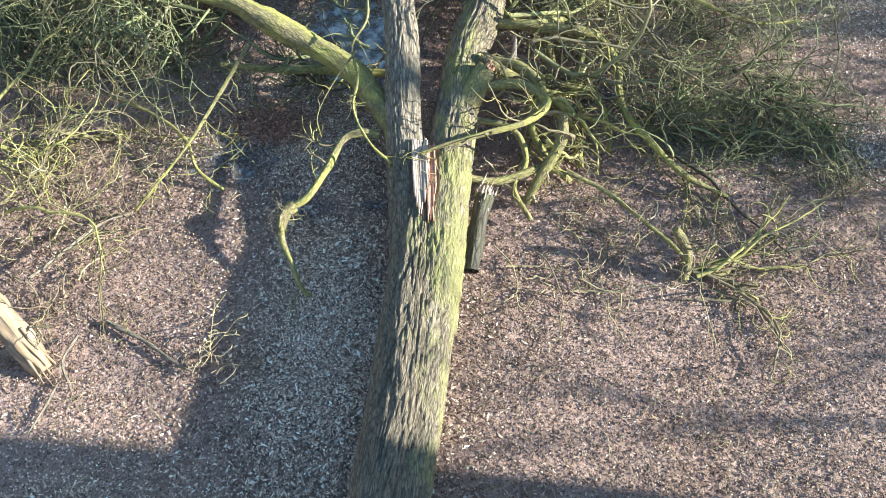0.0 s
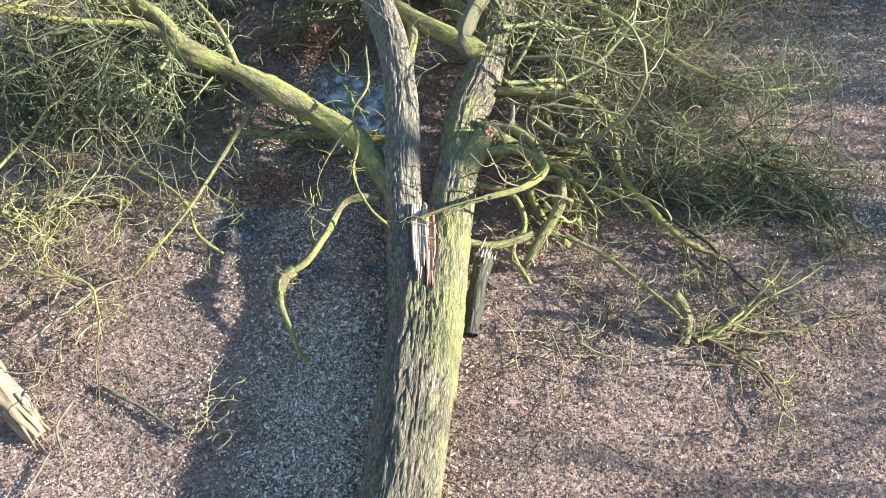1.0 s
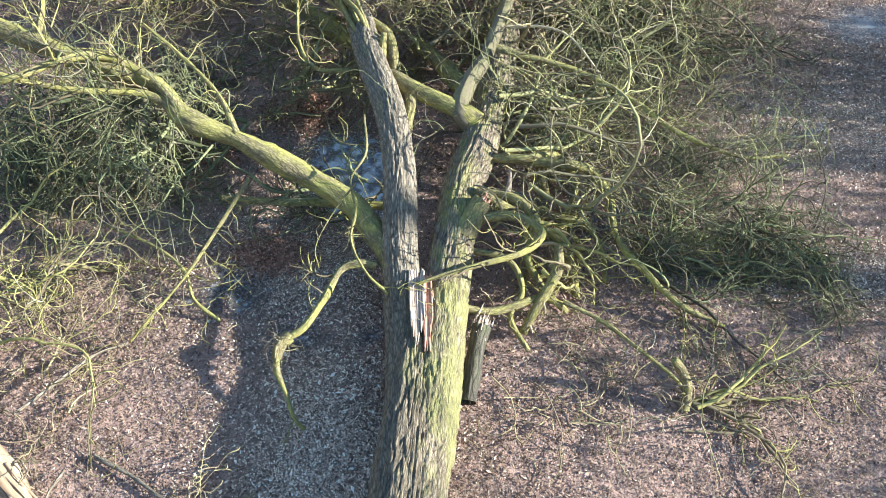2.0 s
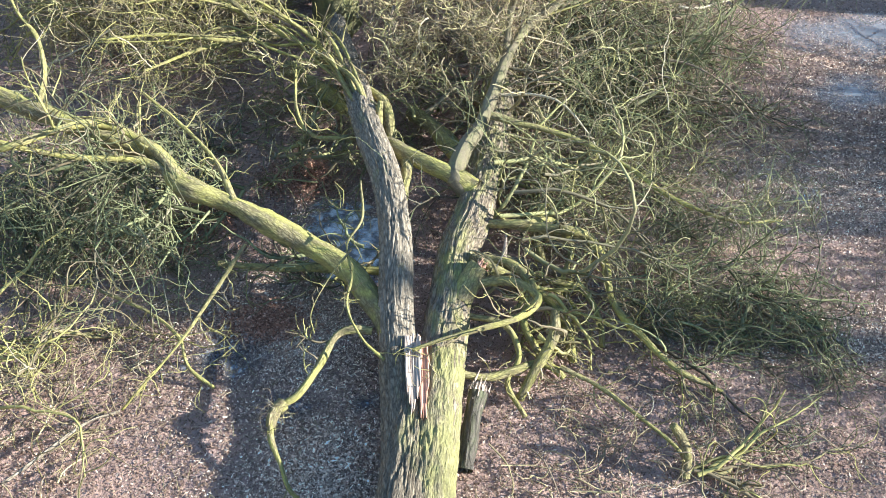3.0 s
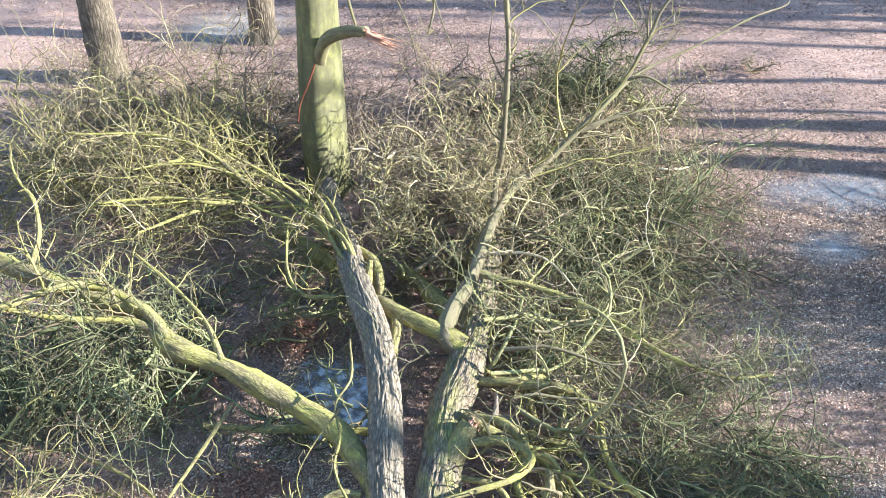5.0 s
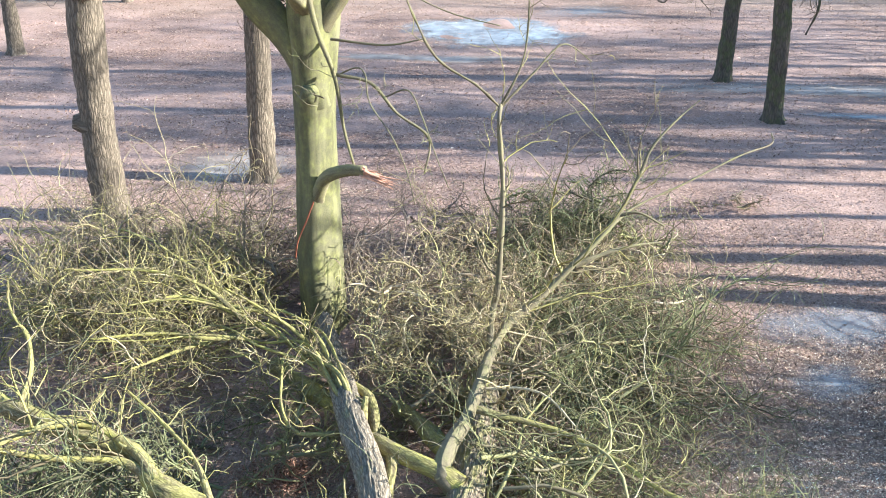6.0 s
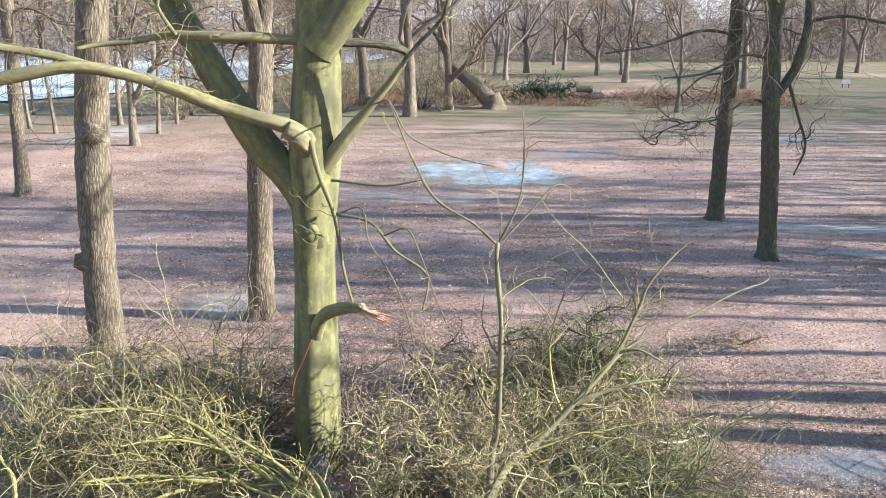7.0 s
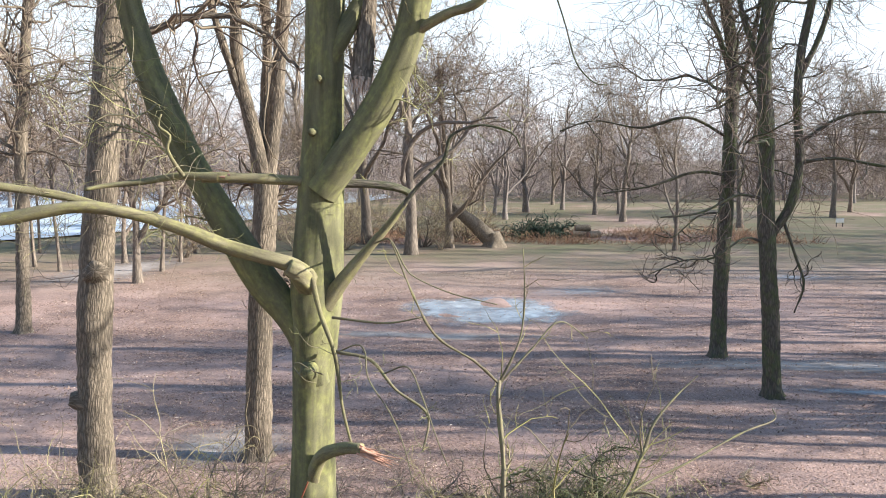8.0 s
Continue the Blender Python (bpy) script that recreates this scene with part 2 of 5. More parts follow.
def ice_material(name, a, c, edge, rough, lo=0.6, hi=1.25, from_=0.42, to=0.66, scale=2.2):
    """A thin skin of ice or wet clay that frays into the leaves at its rim."""
    m, nt, b = node_mat(name, rough)
    b.inputs["Specular IOR Level"].default_value = 0.5
    v = coords(nt, "Object", (1, 1, 1))
    n1 = noise_tex(nt, v, scale, 6, 0.65)
    nt.links.new(ramp(nt, n1, (from_, a), (to, c)), b.inputs["Base Color"])
    uv = nt.nodes.new("ShaderNodeTexCoord")
    sep = nt.nodes.new("ShaderNodeSeparateXYZ")
    nt.links.new(uv.outputs["UV"], sep.inputs[0])
    add = nt.nodes.new("ShaderNodeMath")
    add.operation = "ADD"
    nt.links.new(sep.outputs["X"], add.inputs[0])
    nt.links.new(noise_tex(nt, v, edge, 6, 0.7), add.inputs[1])
    half = nt.nodes.new("ShaderNodeMath")
    half.operation = "MULTIPLY"
    half.inputs[1].default_value = 0.5
    nt.links.new(add.outputs[0], half.inputs[0])
    nt.links.new(ramp(nt, half.outputs[0], (lo / 2, (0, 0, 0)), (hi / 2, (1, 1, 1))), b.inputs["Alpha"])
    return m


# brighter, pinker leaf copy: sunlight on the open floor put into the colour
sunlit_leaf_mat = leaf_material("sunlit_leaves", (1.22, 1.08, 1.0))
# frost, made paler still: missing skylight in the shade put into the colour
frost_fill_leaf_mat = leaf_material("frost_fill_leaves", (2.1, 2.1, 2.0))
ground_mat, leaf_mat, red_leaf_mat = litter_material(), leaf_material("dead_leaves", (0.95, 0.89, 0.81)), leaf_material("russet_leaves", (1.15, 0.82, 0.68))
# ice and wet ground, with the sky's pale sheen put into the base colours
ice_mat = ice_material("thin_ice", (0.34, 0.36, 0.40), (0.56, 0.60, 0.65), 0.8, 0.16, 0.58, 0.95)
faint_ice = ice_material("wet_film", (0.28, 0.30, 0.34), (0.50, 0.54, 0.60), 1.6, 0.3, 0.78, 2.3)
frost_mat = ice_material("ash_and_frost", (0.22, 0.22, 0.24), (0.86, 0.90, 0.95), 7.0, 0.5, 0.55, 1.0, 0.44, 0.60, 7.0)
frost_faint = ice_material("thin_frost", (0.10, 0.105, 0.12), (0.74, 0.80, 0.88), 7.0, 0.85, 0.75, 1.9, 0.56, 0.68, 8.0)
clay_mat = ice_material("pale_track", (0.38, 0.31, 0.27), (0.54, 0.46, 0.41), 0.6, 0.75)
bracken_mat = ice_material("dead_bracken", (0.24, 0.13, 0.09), (0.42, 0.27, 0.19), 0.9, 0.9, 0.7, 1.0)
heap_mat = twig_mat("heap_green", (0.06, 0.09, 0.06), (0.09, 0.10, 0.07), (0.20, 0.19, 0.14), 0.8)
lake_mat = plain("lake_ice", (0.55, 0.62, 0.70), (0.75, 0.80, 0.85), 0.05, 0.35)

# ---- geometry helpers ----


def fast_mesh(name, verts, quads, material, uv=None, smooth=True):
    me = bpy.data.meshes.new(name)
    verts, quads = np.asarray(verts, dtype=np.float32), np.asarray(quads, dtype=np.int32)
    k = quads.shape[1]
    me.vertices.add(len(verts))
    me.vertices.foreach_set("co", verts.ravel())
    me.loops.add(quads.size)
    me.loops.foreach_set("vertex_index", quads.ravel())
    me.polygons.add(len(quads))
    me.polygons.foreach_set("loop_start", np.arange(0, quads.size, k, dtype=np.int32))
    me.polygons.foreach_set("use_smooth", np.full(len(quads), smooth))
    if uv is not None:
        layer = me.uv_layers.new(name="UVMap")
        layer.data.foreach_set("uv", np.asarray(uv, dtype=np.float32)[quads.ravel()].ravel())
    me.materials.append(material)
    me.update(calc_edges=True)
    me.validate()
    return me


def part(name, geometry, material, parent=None, label="", smooth=True):
    """Links (verts, faces, uv) as one mesh object, under its thing where one is given."""
    v, q, uv = geometry
    ob = new(name, fast_mesh(name, v, q, material, uv, smooth))
    if parent is not None:
        ob.parent = parent
    return tagged(ob, label) if label else ob


def thing(name, at, label, category, group="", kind=""):
    ob = new(name)
    ob.location = at
    ob.empty_display_size = 0.2
    return tagged(ob, label, category, group, kind)


def joined(pieces):
    vs, qs, us, n = [], [], [], 0
    for v, q, u in pieces:
        vs.append(v), qs.append(q + n), us.append(u)
        n += len(v)
    return np.concatenate(vs), np.concatenate(qs), np.concatenate(us)


def moved(geometry, at):
    """The same geometry with its origin at the given place, for a parent that stands there."""
    v, q, u = geometry
    return v - np.asarray(at, dtype=float), q, u


def unit(a):
    return a / np.maximum(np.linalg.norm(a, axis=-1, keepdims=True), 1e-9)


def tubes(P, R, sides):
    """Tubes along many paths of equal length: P (n, s, 3), R (n, s)."""
    n, s, _ = P.shape
    T = unit(np.gradient(P, axis=1))
    mean = unit(P[:, -1] - P[:, 0] + 1e-6)
    ref = np.where(np.abs(mean[:, 2:3]) > 0.8, np.array([[0.0, -1.0, 0.0]]), np.array([[0.0, 0.0, -1.0]]))[:, None, :]
    A = unit(ref - (ref * T).sum(-1, keepdims=True) * T)
    B = np.cross(T, A)
    ang = np.arange(sides + 1) * 2 * np.pi / sides + np.pi
    ring = A[:, :, None, :] * np.cos(ang)[:, None] + B[:, :, None, :] * np.sin(ang)[:, None]
    V = P[:, :, None, :] + ring * R[:, :, None, None]
    along = np.concatenate([np.zeros((n, 1)), np.cumsum(np.linalg.norm(np.diff(P, axis=1), axis=-1), axis=1)], 1)
    U = np.stack(np.broadcast_arrays((ang - np.pi) * R.mean(1)[:, None, None], along[:, :, None]), -1)
    idx = np.arange(n * s * (sides + 1)).reshape(n, s, sides + 1)
    Q = np.stack([idx[:, :-1, :-1], idx[:, :-1, 1:], idx[:, 1:, 1:], idx[:, 1:, :-1]], -1).reshape(-1, 4)
    return V.reshape(-1, 3), Q, U.reshape(-1, 2)


def slim_tubes(P, R, sides=3):
    """As tubes(), closed round with shared corners: for twigs."""
    n, s, _ = P.shape
    T = unit(np.gradient(P, axis=1))
    ref = np.array([0.31, 0.52, 0.79])
    A = unit(np.cross(T, ref))
    B = np.cross(T, A)
    ang = np.arange(sides) * 2 * np.pi / sides
    V = P[:, :, None, :] + (A[:, :, None, :] * np.cos(ang)[:, None] + B[:, :, None, :] * np.sin(ang)[:, None]) * R[:, :, None, None]
    U = np.zeros((n, s, sides, 2))
    idx = np.arange(n * s * sides).reshape(n, s, sides)
    nxt = np.roll(idx, -1, axis=2)
    Q = np.stack([idx[:, :-1], nxt[:, :-1], nxt[:, 1:], idx[:, 1:]], -1).reshape(-1, 4)
    return V.reshape(-1, 3), Q, U.reshape(-1, 2)


def value_noise(p, seed=0):
    """Smooth noise in -1..1 at points p (n, 3)."""
    i = np.floor(p).astype(np.int64)
    f = p - i
    f = f * f * (3 - 2 * f)
    total = 0
    for dx in (0, 1):
        for dy in (0, 1):
            for dz in (0, 1):
                h = (i[:, 0] + dx) * 374761393 + (i[:, 1] + dy) * 668265263 + (i[:, 2] + dz) * 2147483647 + seed * 1013904223
                h = (h ^ (h >> 13)) * 1274126177
                h = ((h ^ (h >> 16)) & 0xFFFF) / 32767.5 - 1
                w = (f[:, 0] if dx else 1 - f[:, 0]) * (f[:, 1] if dy else 1 - f[:, 1]) * (f[:, 2] if dz else 1 - f[:, 2])
                total = total + w * h
    return total


def spline(points, step):
    """A smooth line through control points, resampled about every step metres."""
    p = np.asarray(points, dtype=float)
    p = np.concatenate([[2 * p[0] - p[1]], p, [2 * p[-1] - p[-2]]])
    out = []
    for i in range(1, len(p) - 2):
        m = max(2, int(np.linalg.norm(p[i + 1] - p[i]) / step))
        t = (np.arange(m) / m)[:, None]
        out.append(0.5 * (2 * p[i] + (p[i + 1] - p[i - 1]) * t + (2 * p[i - 1] - 5 * p[i] + 4 * p[i + 1] - p[i + 2]) * t ** 2
                          + (3 * p[i] - p[i - 1] - 3 * p[i + 1] + p[i + 2]) * t ** 3))
    return np.concatenate(out + [p[-2:-1]])


def limb(points, r0, r1, sides=10, step=0.08, knots=0.12, relief=0.0, flare=0.0, seed=1, power=1.0, cut=True):
    """A round limb through points, tapered, knotty, with furrows relief metres deep, a closed end and a flared foot."""
    P = spline(points, step)
    s = np.linspace(0, 1, len(P))
    along = np.concatenate([[0], np.cumsum(np.linalg.norm(np.diff(P, axis=0), axis=1))])
    R = r0 + (r1 - r0) * s ** power
    R = R * (1 + knots * value_noise(np.stack([along * 2.3 / (r0 * 8 + 0.1), along * 0 + seed, along * 0], 1), seed))
    R = R + flare * np.exp(-along / (flare * 1.2 + 1e-6))
    if cut:
        P = np.concatenate([P, P[-1:] + 1e-3 * unit(P[-1:] - P[-2:-1])])
        R = np.concatenate([R, [R[-1] * 0.05]])
    v, q, u = tubes(P[None], R[None], sides)
    if relief or flare:
        k = len(P)
        ring = v.reshape(k, sides + 1, 3)
        out = unit(ring - P[:, None])
        ang = np.linspace(0, 2 * np.pi, sides + 1)[None, :, None]
        al = np.concatenate([along, along[-1:]])[:k][:, None, None] + 0 * ang
        cx, cy = np.cos(ang) + 0 * al, np.sin(ang) + 0 * al
        flat = np.concatenate([cx * r0 * 38, cy * r0 * 38, al * 5.2], -1).reshape(-1, 3)
        slow = np.concatenate([cx * 1.6, cy * 1.6, al * 0.9], -1).reshape(-1, 3)
        d = relief * (np.abs(value_noise(flat + 0.8 * value_noise(flat * 0.5, seed + 3)[:, None], seed)) * 2 - 0.6) + 0.09 * r0 * value_noise(slow, seed + 7)
        toes = flare * 0.8 * np.exp(-al / (flare * 1.5 + 1e-6))[..., 0] * np.sin(5 * ang[..., 0] + seed) if flare else 0
        d = d.reshape(k, sides + 1) + toes
        d[R < 0.2 * r1] = 0
        ring = ring + out * d[..., None]
        v = ring.reshape(-1, 3)
    return v, q, u


def grow(rng, start, heading, length, radius, steps, wander=0.25, pull=0.0, tip=0.25, floor=None, curl=0.12):
    """Paths of many shoots at once. pull: how much they turn up (down: minus) on the way."""
    n = len(start)
    d = unit(heading)
    p = start.copy()
    axis = unit(rng.normal(0, 1, (n, 3))) * rng.normal(0, curl, n)[:, None]
    P = [p]
    for i in range(steps - 1):
        d = unit(d + np.cross(axis, d) + rng.normal(0, wander, (n, 3)) + np.array([0, 0, pull]))
        p = p + d * (length / (steps - 1))[:, None]
        if floor is not None:
            p[:, 2] = np.maximum(p[:, 2], floor)
        P.append(p)
    P = np.stack(P, 1)
    R = radius[:, None] * np.linspace(1, tip, steps)[None]
    return P, R


def shoots(rng, P, R, count, lo=0.2, hi=1.0, angle=(30, 70), share=(0.3, 0.6), thin=(0.35, 0.6), least=0.004, steps=6, wander=0.25, pull=0.0, tip=0.25, floor=None, up=0.0, curl=0.12):
    """Shoots that spring from random places on the paths P."""
    n, s, _ = P.shape
    size = np.linalg.norm(np.diff(P, axis=1), axis=-1).sum(1)
    who = rng.choice(n, count, p=size / size.sum())
    where = (lo + (hi - lo) * rng.random(count)) * (s - 1)
    i = np.minimum(where.astype(int), s - 2)
    f = (where - i)[:, None]
    at = P[who, i] * (1 - f) + P[who, i + 1] * f
    tan = unit(P[who, i + 1] - P[who, i])
    side = unit(np.cross(tan, rng.normal(0, 1, (count, 3)))) + np.array([0, 0, up])
    a = np.radians(rng.uniform(*angle, count))[:, None]
    head = tan * np.cos(a) + unit(side) * np.sin(a)
    rad = np.maximum(R[who, i] * rng.uniform(*thin, count), least)
    return grow(rng, at, head, size[who] * rng.uniform(*share, count), rad, steps, wander, pull, tip, floor, curl)


def splinters(at, way, count, length, width, spread, seed):
    """A bunch of pointed wood slivers torn along the grain."""
    rng = np.random.default_rng(seed)
    way = unit(np.asarray(way, dtype=float))
    start = np.asarray(at) + rng.normal(0, spread, (count, 3)) - way * length * 0.3
    head = way + rng.normal(0, 0.12, (count, 3))
    P, R = grow(rng, start, head, length * rng.uniform(0.5, 1.2, count), width * rng.uniform(0.5, 1.2, count), 5, 0.03, 0, 0.15, None, 0.02)
    v, q, u = slim_tubes(P, R, 5)
    u = np.stack([v[:, 0] + v[:, 2], v[:, 1]], 1)
    return v, q, u


def as_paths(points_list, radii, steps):
    """Control-point limbs resampled to equal counts, to carry shoots."""
    P = []
    for pts in points_list:
        c = spline(pts, 0.05)
        P.append(c[np.linspace(0, len(c) - 1, steps).astype(int)])
    R = np.stack([np.linspace(a, b, steps) for a, b in radii])
    return np.stack(P), R

# ---- ground, ice and tracks ----


def ground_height(x, y):
    p = np.stack([x, y, 0 * x], 1)
    near = np.exp(-((x / 40) ** 2 + ((y - 15) / 45) ** 2))
    return near * (0.05 * value_noise(p * 0.45, 3) + 0.025 * value_noise(p * 1.7, 5)) - 0.03


def build_ground():
    k = 250
    s = np.linspace(-1, 1, k)
    w = 9 * s + 2600 * np.sign(s) * np.abs(s) ** 9
    X, Y = np.meshgrid(w, w + 6, indexing="ij")
    x, y = X.ravel(), Y.ravel()
    v = np.stack([x, y, ground_height(x, y)], 1)
    i = np.arange(k * k).reshape(k, k)
    q = np.stack([i[:-1, :-1], i[1:, :-1], i[1:, 1:], i[:-1, 1:]], -1).reshape(-1, 4)
    return tagged(part("ground", (v, q, None), ground_mat), "brown leaf-littered woodland floor running into rough grass", "ground", kind="structure")


def disc_geometry(cx, cy, rx, ry, turn, z, seed, uneven=0.25):
    """A flat patch with an uneven rim; u runs from 1 in the middle to 0 at the rim."""
    a = np.arange(48) * 2 * np.pi / 48
    rim = 1 + uneven * value_noise(np.stack([np.cos(a) * 1.8, np.sin(a) * 1.8, 0 * a + seed], 1), seed)
    vs, us = [], []
    for f in np.linspace(1, 0.02, 14):
        px_, py_ = np.cos(a) * rim * rx * f, np.sin(a) * rim * ry * f
        c, s = math.cos(turn), math.sin(turn)
        x, y = cx + c * px_ - s * py_, cy + s * px_ + c * py_
        vs.append(np.stack([x, y, ground_height(x, y) + z], 1))
        us.append(np.stack([0 * a + (1 - f), 0 * a], 1))
    i = np.arange(48 * 14).reshape(14, 48)
    n = np.roll(i, -1, 1)
    q = np.stack([i[:-1], n[:-1], n[1:], i[1:]], -1).reshape(-1, 4)
    return np.concatenate(vs), q, np.concatenate(us)


build_ground()
for k, (cx, cy, rx, ry, turn, skin) in enumerate([(1.7, 34.2, 3.9, 3.6, -0.3, ice_mat), (5.7, 10.7, 1.9, 1.0, 0.15, faint_ice), (17.8, 43.3, 4.8, 2.0, 0.1, faint_ice), (6.4, 38.8, 3.8, 2.6, 0.3, faint_ice), (10.8, 21.6, 2.4, 0.45, -0.15, faint_ice), (4.9, 9.2, 0.9, 0.6, 0.3, faint_ice)]):
    tagged(part("ice_puddle", disc_geometry(cx, cy, rx, ry, turn, 0.022 + 0.004 * k, 11 + k), skin), "shallow frozen puddle, the sky's pale blue put into its colour, among brown leaves", "puddle", "frozen puddles", "structure")
for k, (cx, cy, rx, ry, turn) in enumerate([(-1.0, 6.3, 0.6, 0.75, 0.2), (-2.0, 4.8, 0.7, 0.5, 0.3), (-1.4, 4.3, 0.45, 0.28, 0.1), (-0.75, 4.35, 0.22, 0.14, 0.0), (1.35, 5.7, 0.3, 0.3, 0.0)]):
    tagged(part("frost_patch", disc_geometry(cx, cy, rx, ry, turn, 0.026 + 0.004 * k, 31 + k), frost_mat if k == 0 else frost_faint), "blue-grey patch of frozen meltwater on dark soil", "frost patch", "frost patches", "structure")
for k, (cx, cy, rx, ry, turn) in enumerate([(13.0, 24.2, 11.0, 1.1, -0.13), (-4.6, 17.6, 1.9, 1.5, 0.4), (-17.5, 46.0, 3.2, 7.0, -0.2), (-1.0, 29.0, 7.0, 0.8, -0.1)]):
    tagged(part("trodden_path", disc_geometry(cx, cy, rx, ry, turn, 0.012 + 0.004 * k, 51 + k), clay_mat), "pale trodden earth track through fallen leaves", "path", "trodden paths", "structure")
for cx, cy, rx, ry in [(17, 65, 11, 4.5), (-2, 64, 6, 3)]:
    tagged(part("bracken", disc_geometry(cx, cy, rx, ry, 0.0, 0.03, 61), bracken_mat), "band of dead reddish-brown bracken at the clearing's edge", "bracken", "bracken bands", "structure")
rng = np.random.default_rng(62)
n = 7000
x, y = rng.uniform(-8, 27, n), rng.uniform(60, 71, n)
grows = np.sin(x * 0.9) + np.sin(x * 0.37 + y) + rng.normal(0, 0.6, n) > -0.3
x, y = x[grows], y[grows]
n = len(x)
P0, R0 = grow(rng, np.stack([x, y, 0 * x], 1), np.stack([rng.normal(0, 0.7, n), rng.normal(0, 0.7, n), 1 + 0 * x], 1), rng.uniform(0.3, 0.95, n), rng.uniform(0.012, 0.028, n), 4, 0.25, -0.12, 0.4)
tagged(part("bracken", slim_tubes(P0, R0), twig_bracken), "knee-high dead bracken stalks, reddish brown", "bracken", kind="stuff")
tagged(part("lake", disc_geometry(-60, 105, 48, 62, 0.0, 0.15, 71), lake_mat), "wide frozen lake behind the trees", "lake", kind="structure")


def leaf_litter(name, count, x0, x1, y0, y1, size, seed, drift=0.0, material=leaf_mat, label="dead brown oak leaves scattered on the woodland floor"):
    """Dead leaves, each a small folded blade lying at its own tilt; a drift heaps them in the middle."""
    rng = np.random.default_rng(seed)
    x, y = rng.uniform(x0, x1, count), y0 + (y1 - y0) * rng.random(count) ** 1.25
    x, y = x + rng.normal(0, 0.4, count), y + rng.normal(0, 0.4, count)  # no straight edge to the strewn leaves
    lift = rng.uniform(0.006, 0.024, count)
    if drift:
        x, y = (x0 + x1) / 2 + rng.normal(0, (x1 - x0) / 5, count), (y0 + y1) / 2 + rng.normal(0, (y1 - y0) / 5, count)
        lift = lift + drift * rng.random(count) * np.exp(-8 * (((x - (x0 + x1) / 2) / (x1 - x0)) ** 2 + ((y - (y0 + y1) / 2) / (y1 - y0)) ** 2))
    c = np.stack([x, y, ground_height(x, y) + lift], 1)
    a = rng.uniform(0, 2 * np.pi, count)
    d = unit(np.stack([np.cos(a), np.sin(a), rng.normal(0, 0.34, count)], 1))
    s = unit(np.cross(d, rng.normal(0, 0.42, (count, 3)) + np.array([0, 0, 1.0])))
    up = np.cross(s, d) * -1
    L, W = (0.45 + 1.1 * rng.random(count) ** 2.2)[:, None] * size, rng.uniform(0.10, 0.27, count)[:, None] * size
    fold = rng.uniform(-0.1, 0.35, count)[:, None] * W
    v = np.stack([c - d * L * 0.5, c + d * L * 0.1 + s * W + up * fold, c + d * L * 0.5, c + d * L * 0.1 - s * W + up * fold], 1)
    i = np.arange(count)[:, None] * 4
    q = i + np.array([[0, 1, 2, 3]])
    ob = part(name, (v.reshape(-1, 3), q, np.zeros((count * 4, 2))), material, smooth=False)
    return tagged(ob, label, "fallen leaves", kind="stuff")


leaf_litter("leaf_litter", 250000, -4.8, 6.0, 0.8, 8.6, 0.031, 5)
leaf_litter("leaf_litter", 60000, 2.0, 8.2, 8.2, 14.5, 0.036, 16)
leaf_litter("leaf_litter", 36000, -8.0, 2.0, 12.5, 17.5, 0.045, 17)
leaf_litter("leaf_litter", 80000, -9.0, 14.0, 7.5, 22.0, 0.055, 6, 0.0, sunlit_leaf_mat)
leaf_litter("leaf_litter", 80000, -17.0, 24.0, 19.0, 46.0, 0.085, 7, 0.0, sunlit_leaf_mat)

for k, (cx, cy, rx, ry) in enumerate([(-1.75, 5.25, 0.6, 0.35), (-2.75, 6.6, 0.7, 0.6), (-1.7, 7.3, 0.6, 0.45)]):
    leaf_litter("leaf_drift", 3800, cx - rx, cx + rx, cy - ry, cy + ry, 0.04, 8 + k, 0.06, red_leaf_mat, "low drift of russet dead leaves under the branches")

for k, (cx, cy, rx, ry, count) in enumerate([(-1.05, 3.1, 1.0, 2.1, 22000), (-1.5, 5.2, 1.4, 0.9, 15000), (-1.1, 6.4, 0.8, 0.9, 9000), (-2.6, 1.6, 1.6, 0.8, 9000), (1.0, 6.6, 0.8, 0.8, 3000), (4.1, 7.3, 2.6, 1.3, 26000), (3.4, 5.2, 2.6, 0.6, 12000), (5.3, 9.4, 2.4, 1.8, 22000)]):
    leaf_litter("frost_fill_leaves", count, cx - rx, cx + rx, cy - ry, cy + ry, 0.03, 21 + k, 0.004, frost_fill_leaf_mat, "grey-white frosted dead leaves, made paler to lighten the shade")
# pale strip standing in for light that reaches beside the trunk
leaf_litter("frost_fill_leaves", 5200, -1.25, -0.5, 1.4, 4.4, 0.055, 30, 0.0, frost_fill_leaf_mat, "larger frost-pale leaves along the fallen trunk, lightening its shadow")
rng = np.random.default_rng(15)
n = 4200
x, y = rng.uniform(-4.6, 5.6, n), 1.0 + 8.0 * rng.random(n) ** 1.1
P0, R0 = grow(rng, np.stack([x, y, ground_height(x, y) + 0.014], 1), np.stack([rng.normal(0, 1, n), rng.normal(0, 1, n), 0.1 * rng.random(n)], 1), rng.uniform(0.05, 0.24, n), rng.uniform(0.0014, 0.0034, n), 5, 0.25, 0.0, 0.5, 0.0, 0.2)
tagged(part("twig_litter", slim_tubes(P0, R0), twig_brown), "thin dry twigs strewn over the dead leaves", "twigs", kind="stuff")

# ---- the fallen tree ----
fallen = thing("fallen_tree", (-0.35, 3.0, 0.0), "fallen forked tree on leaf litter, furrowed bark yellow-green with moss", "fallen tree")


def fpart(name, geometry, material, label=""):
    return part(name, moved(geometry, (-0.35, 3.0, 0.0)), material, fallen, label)


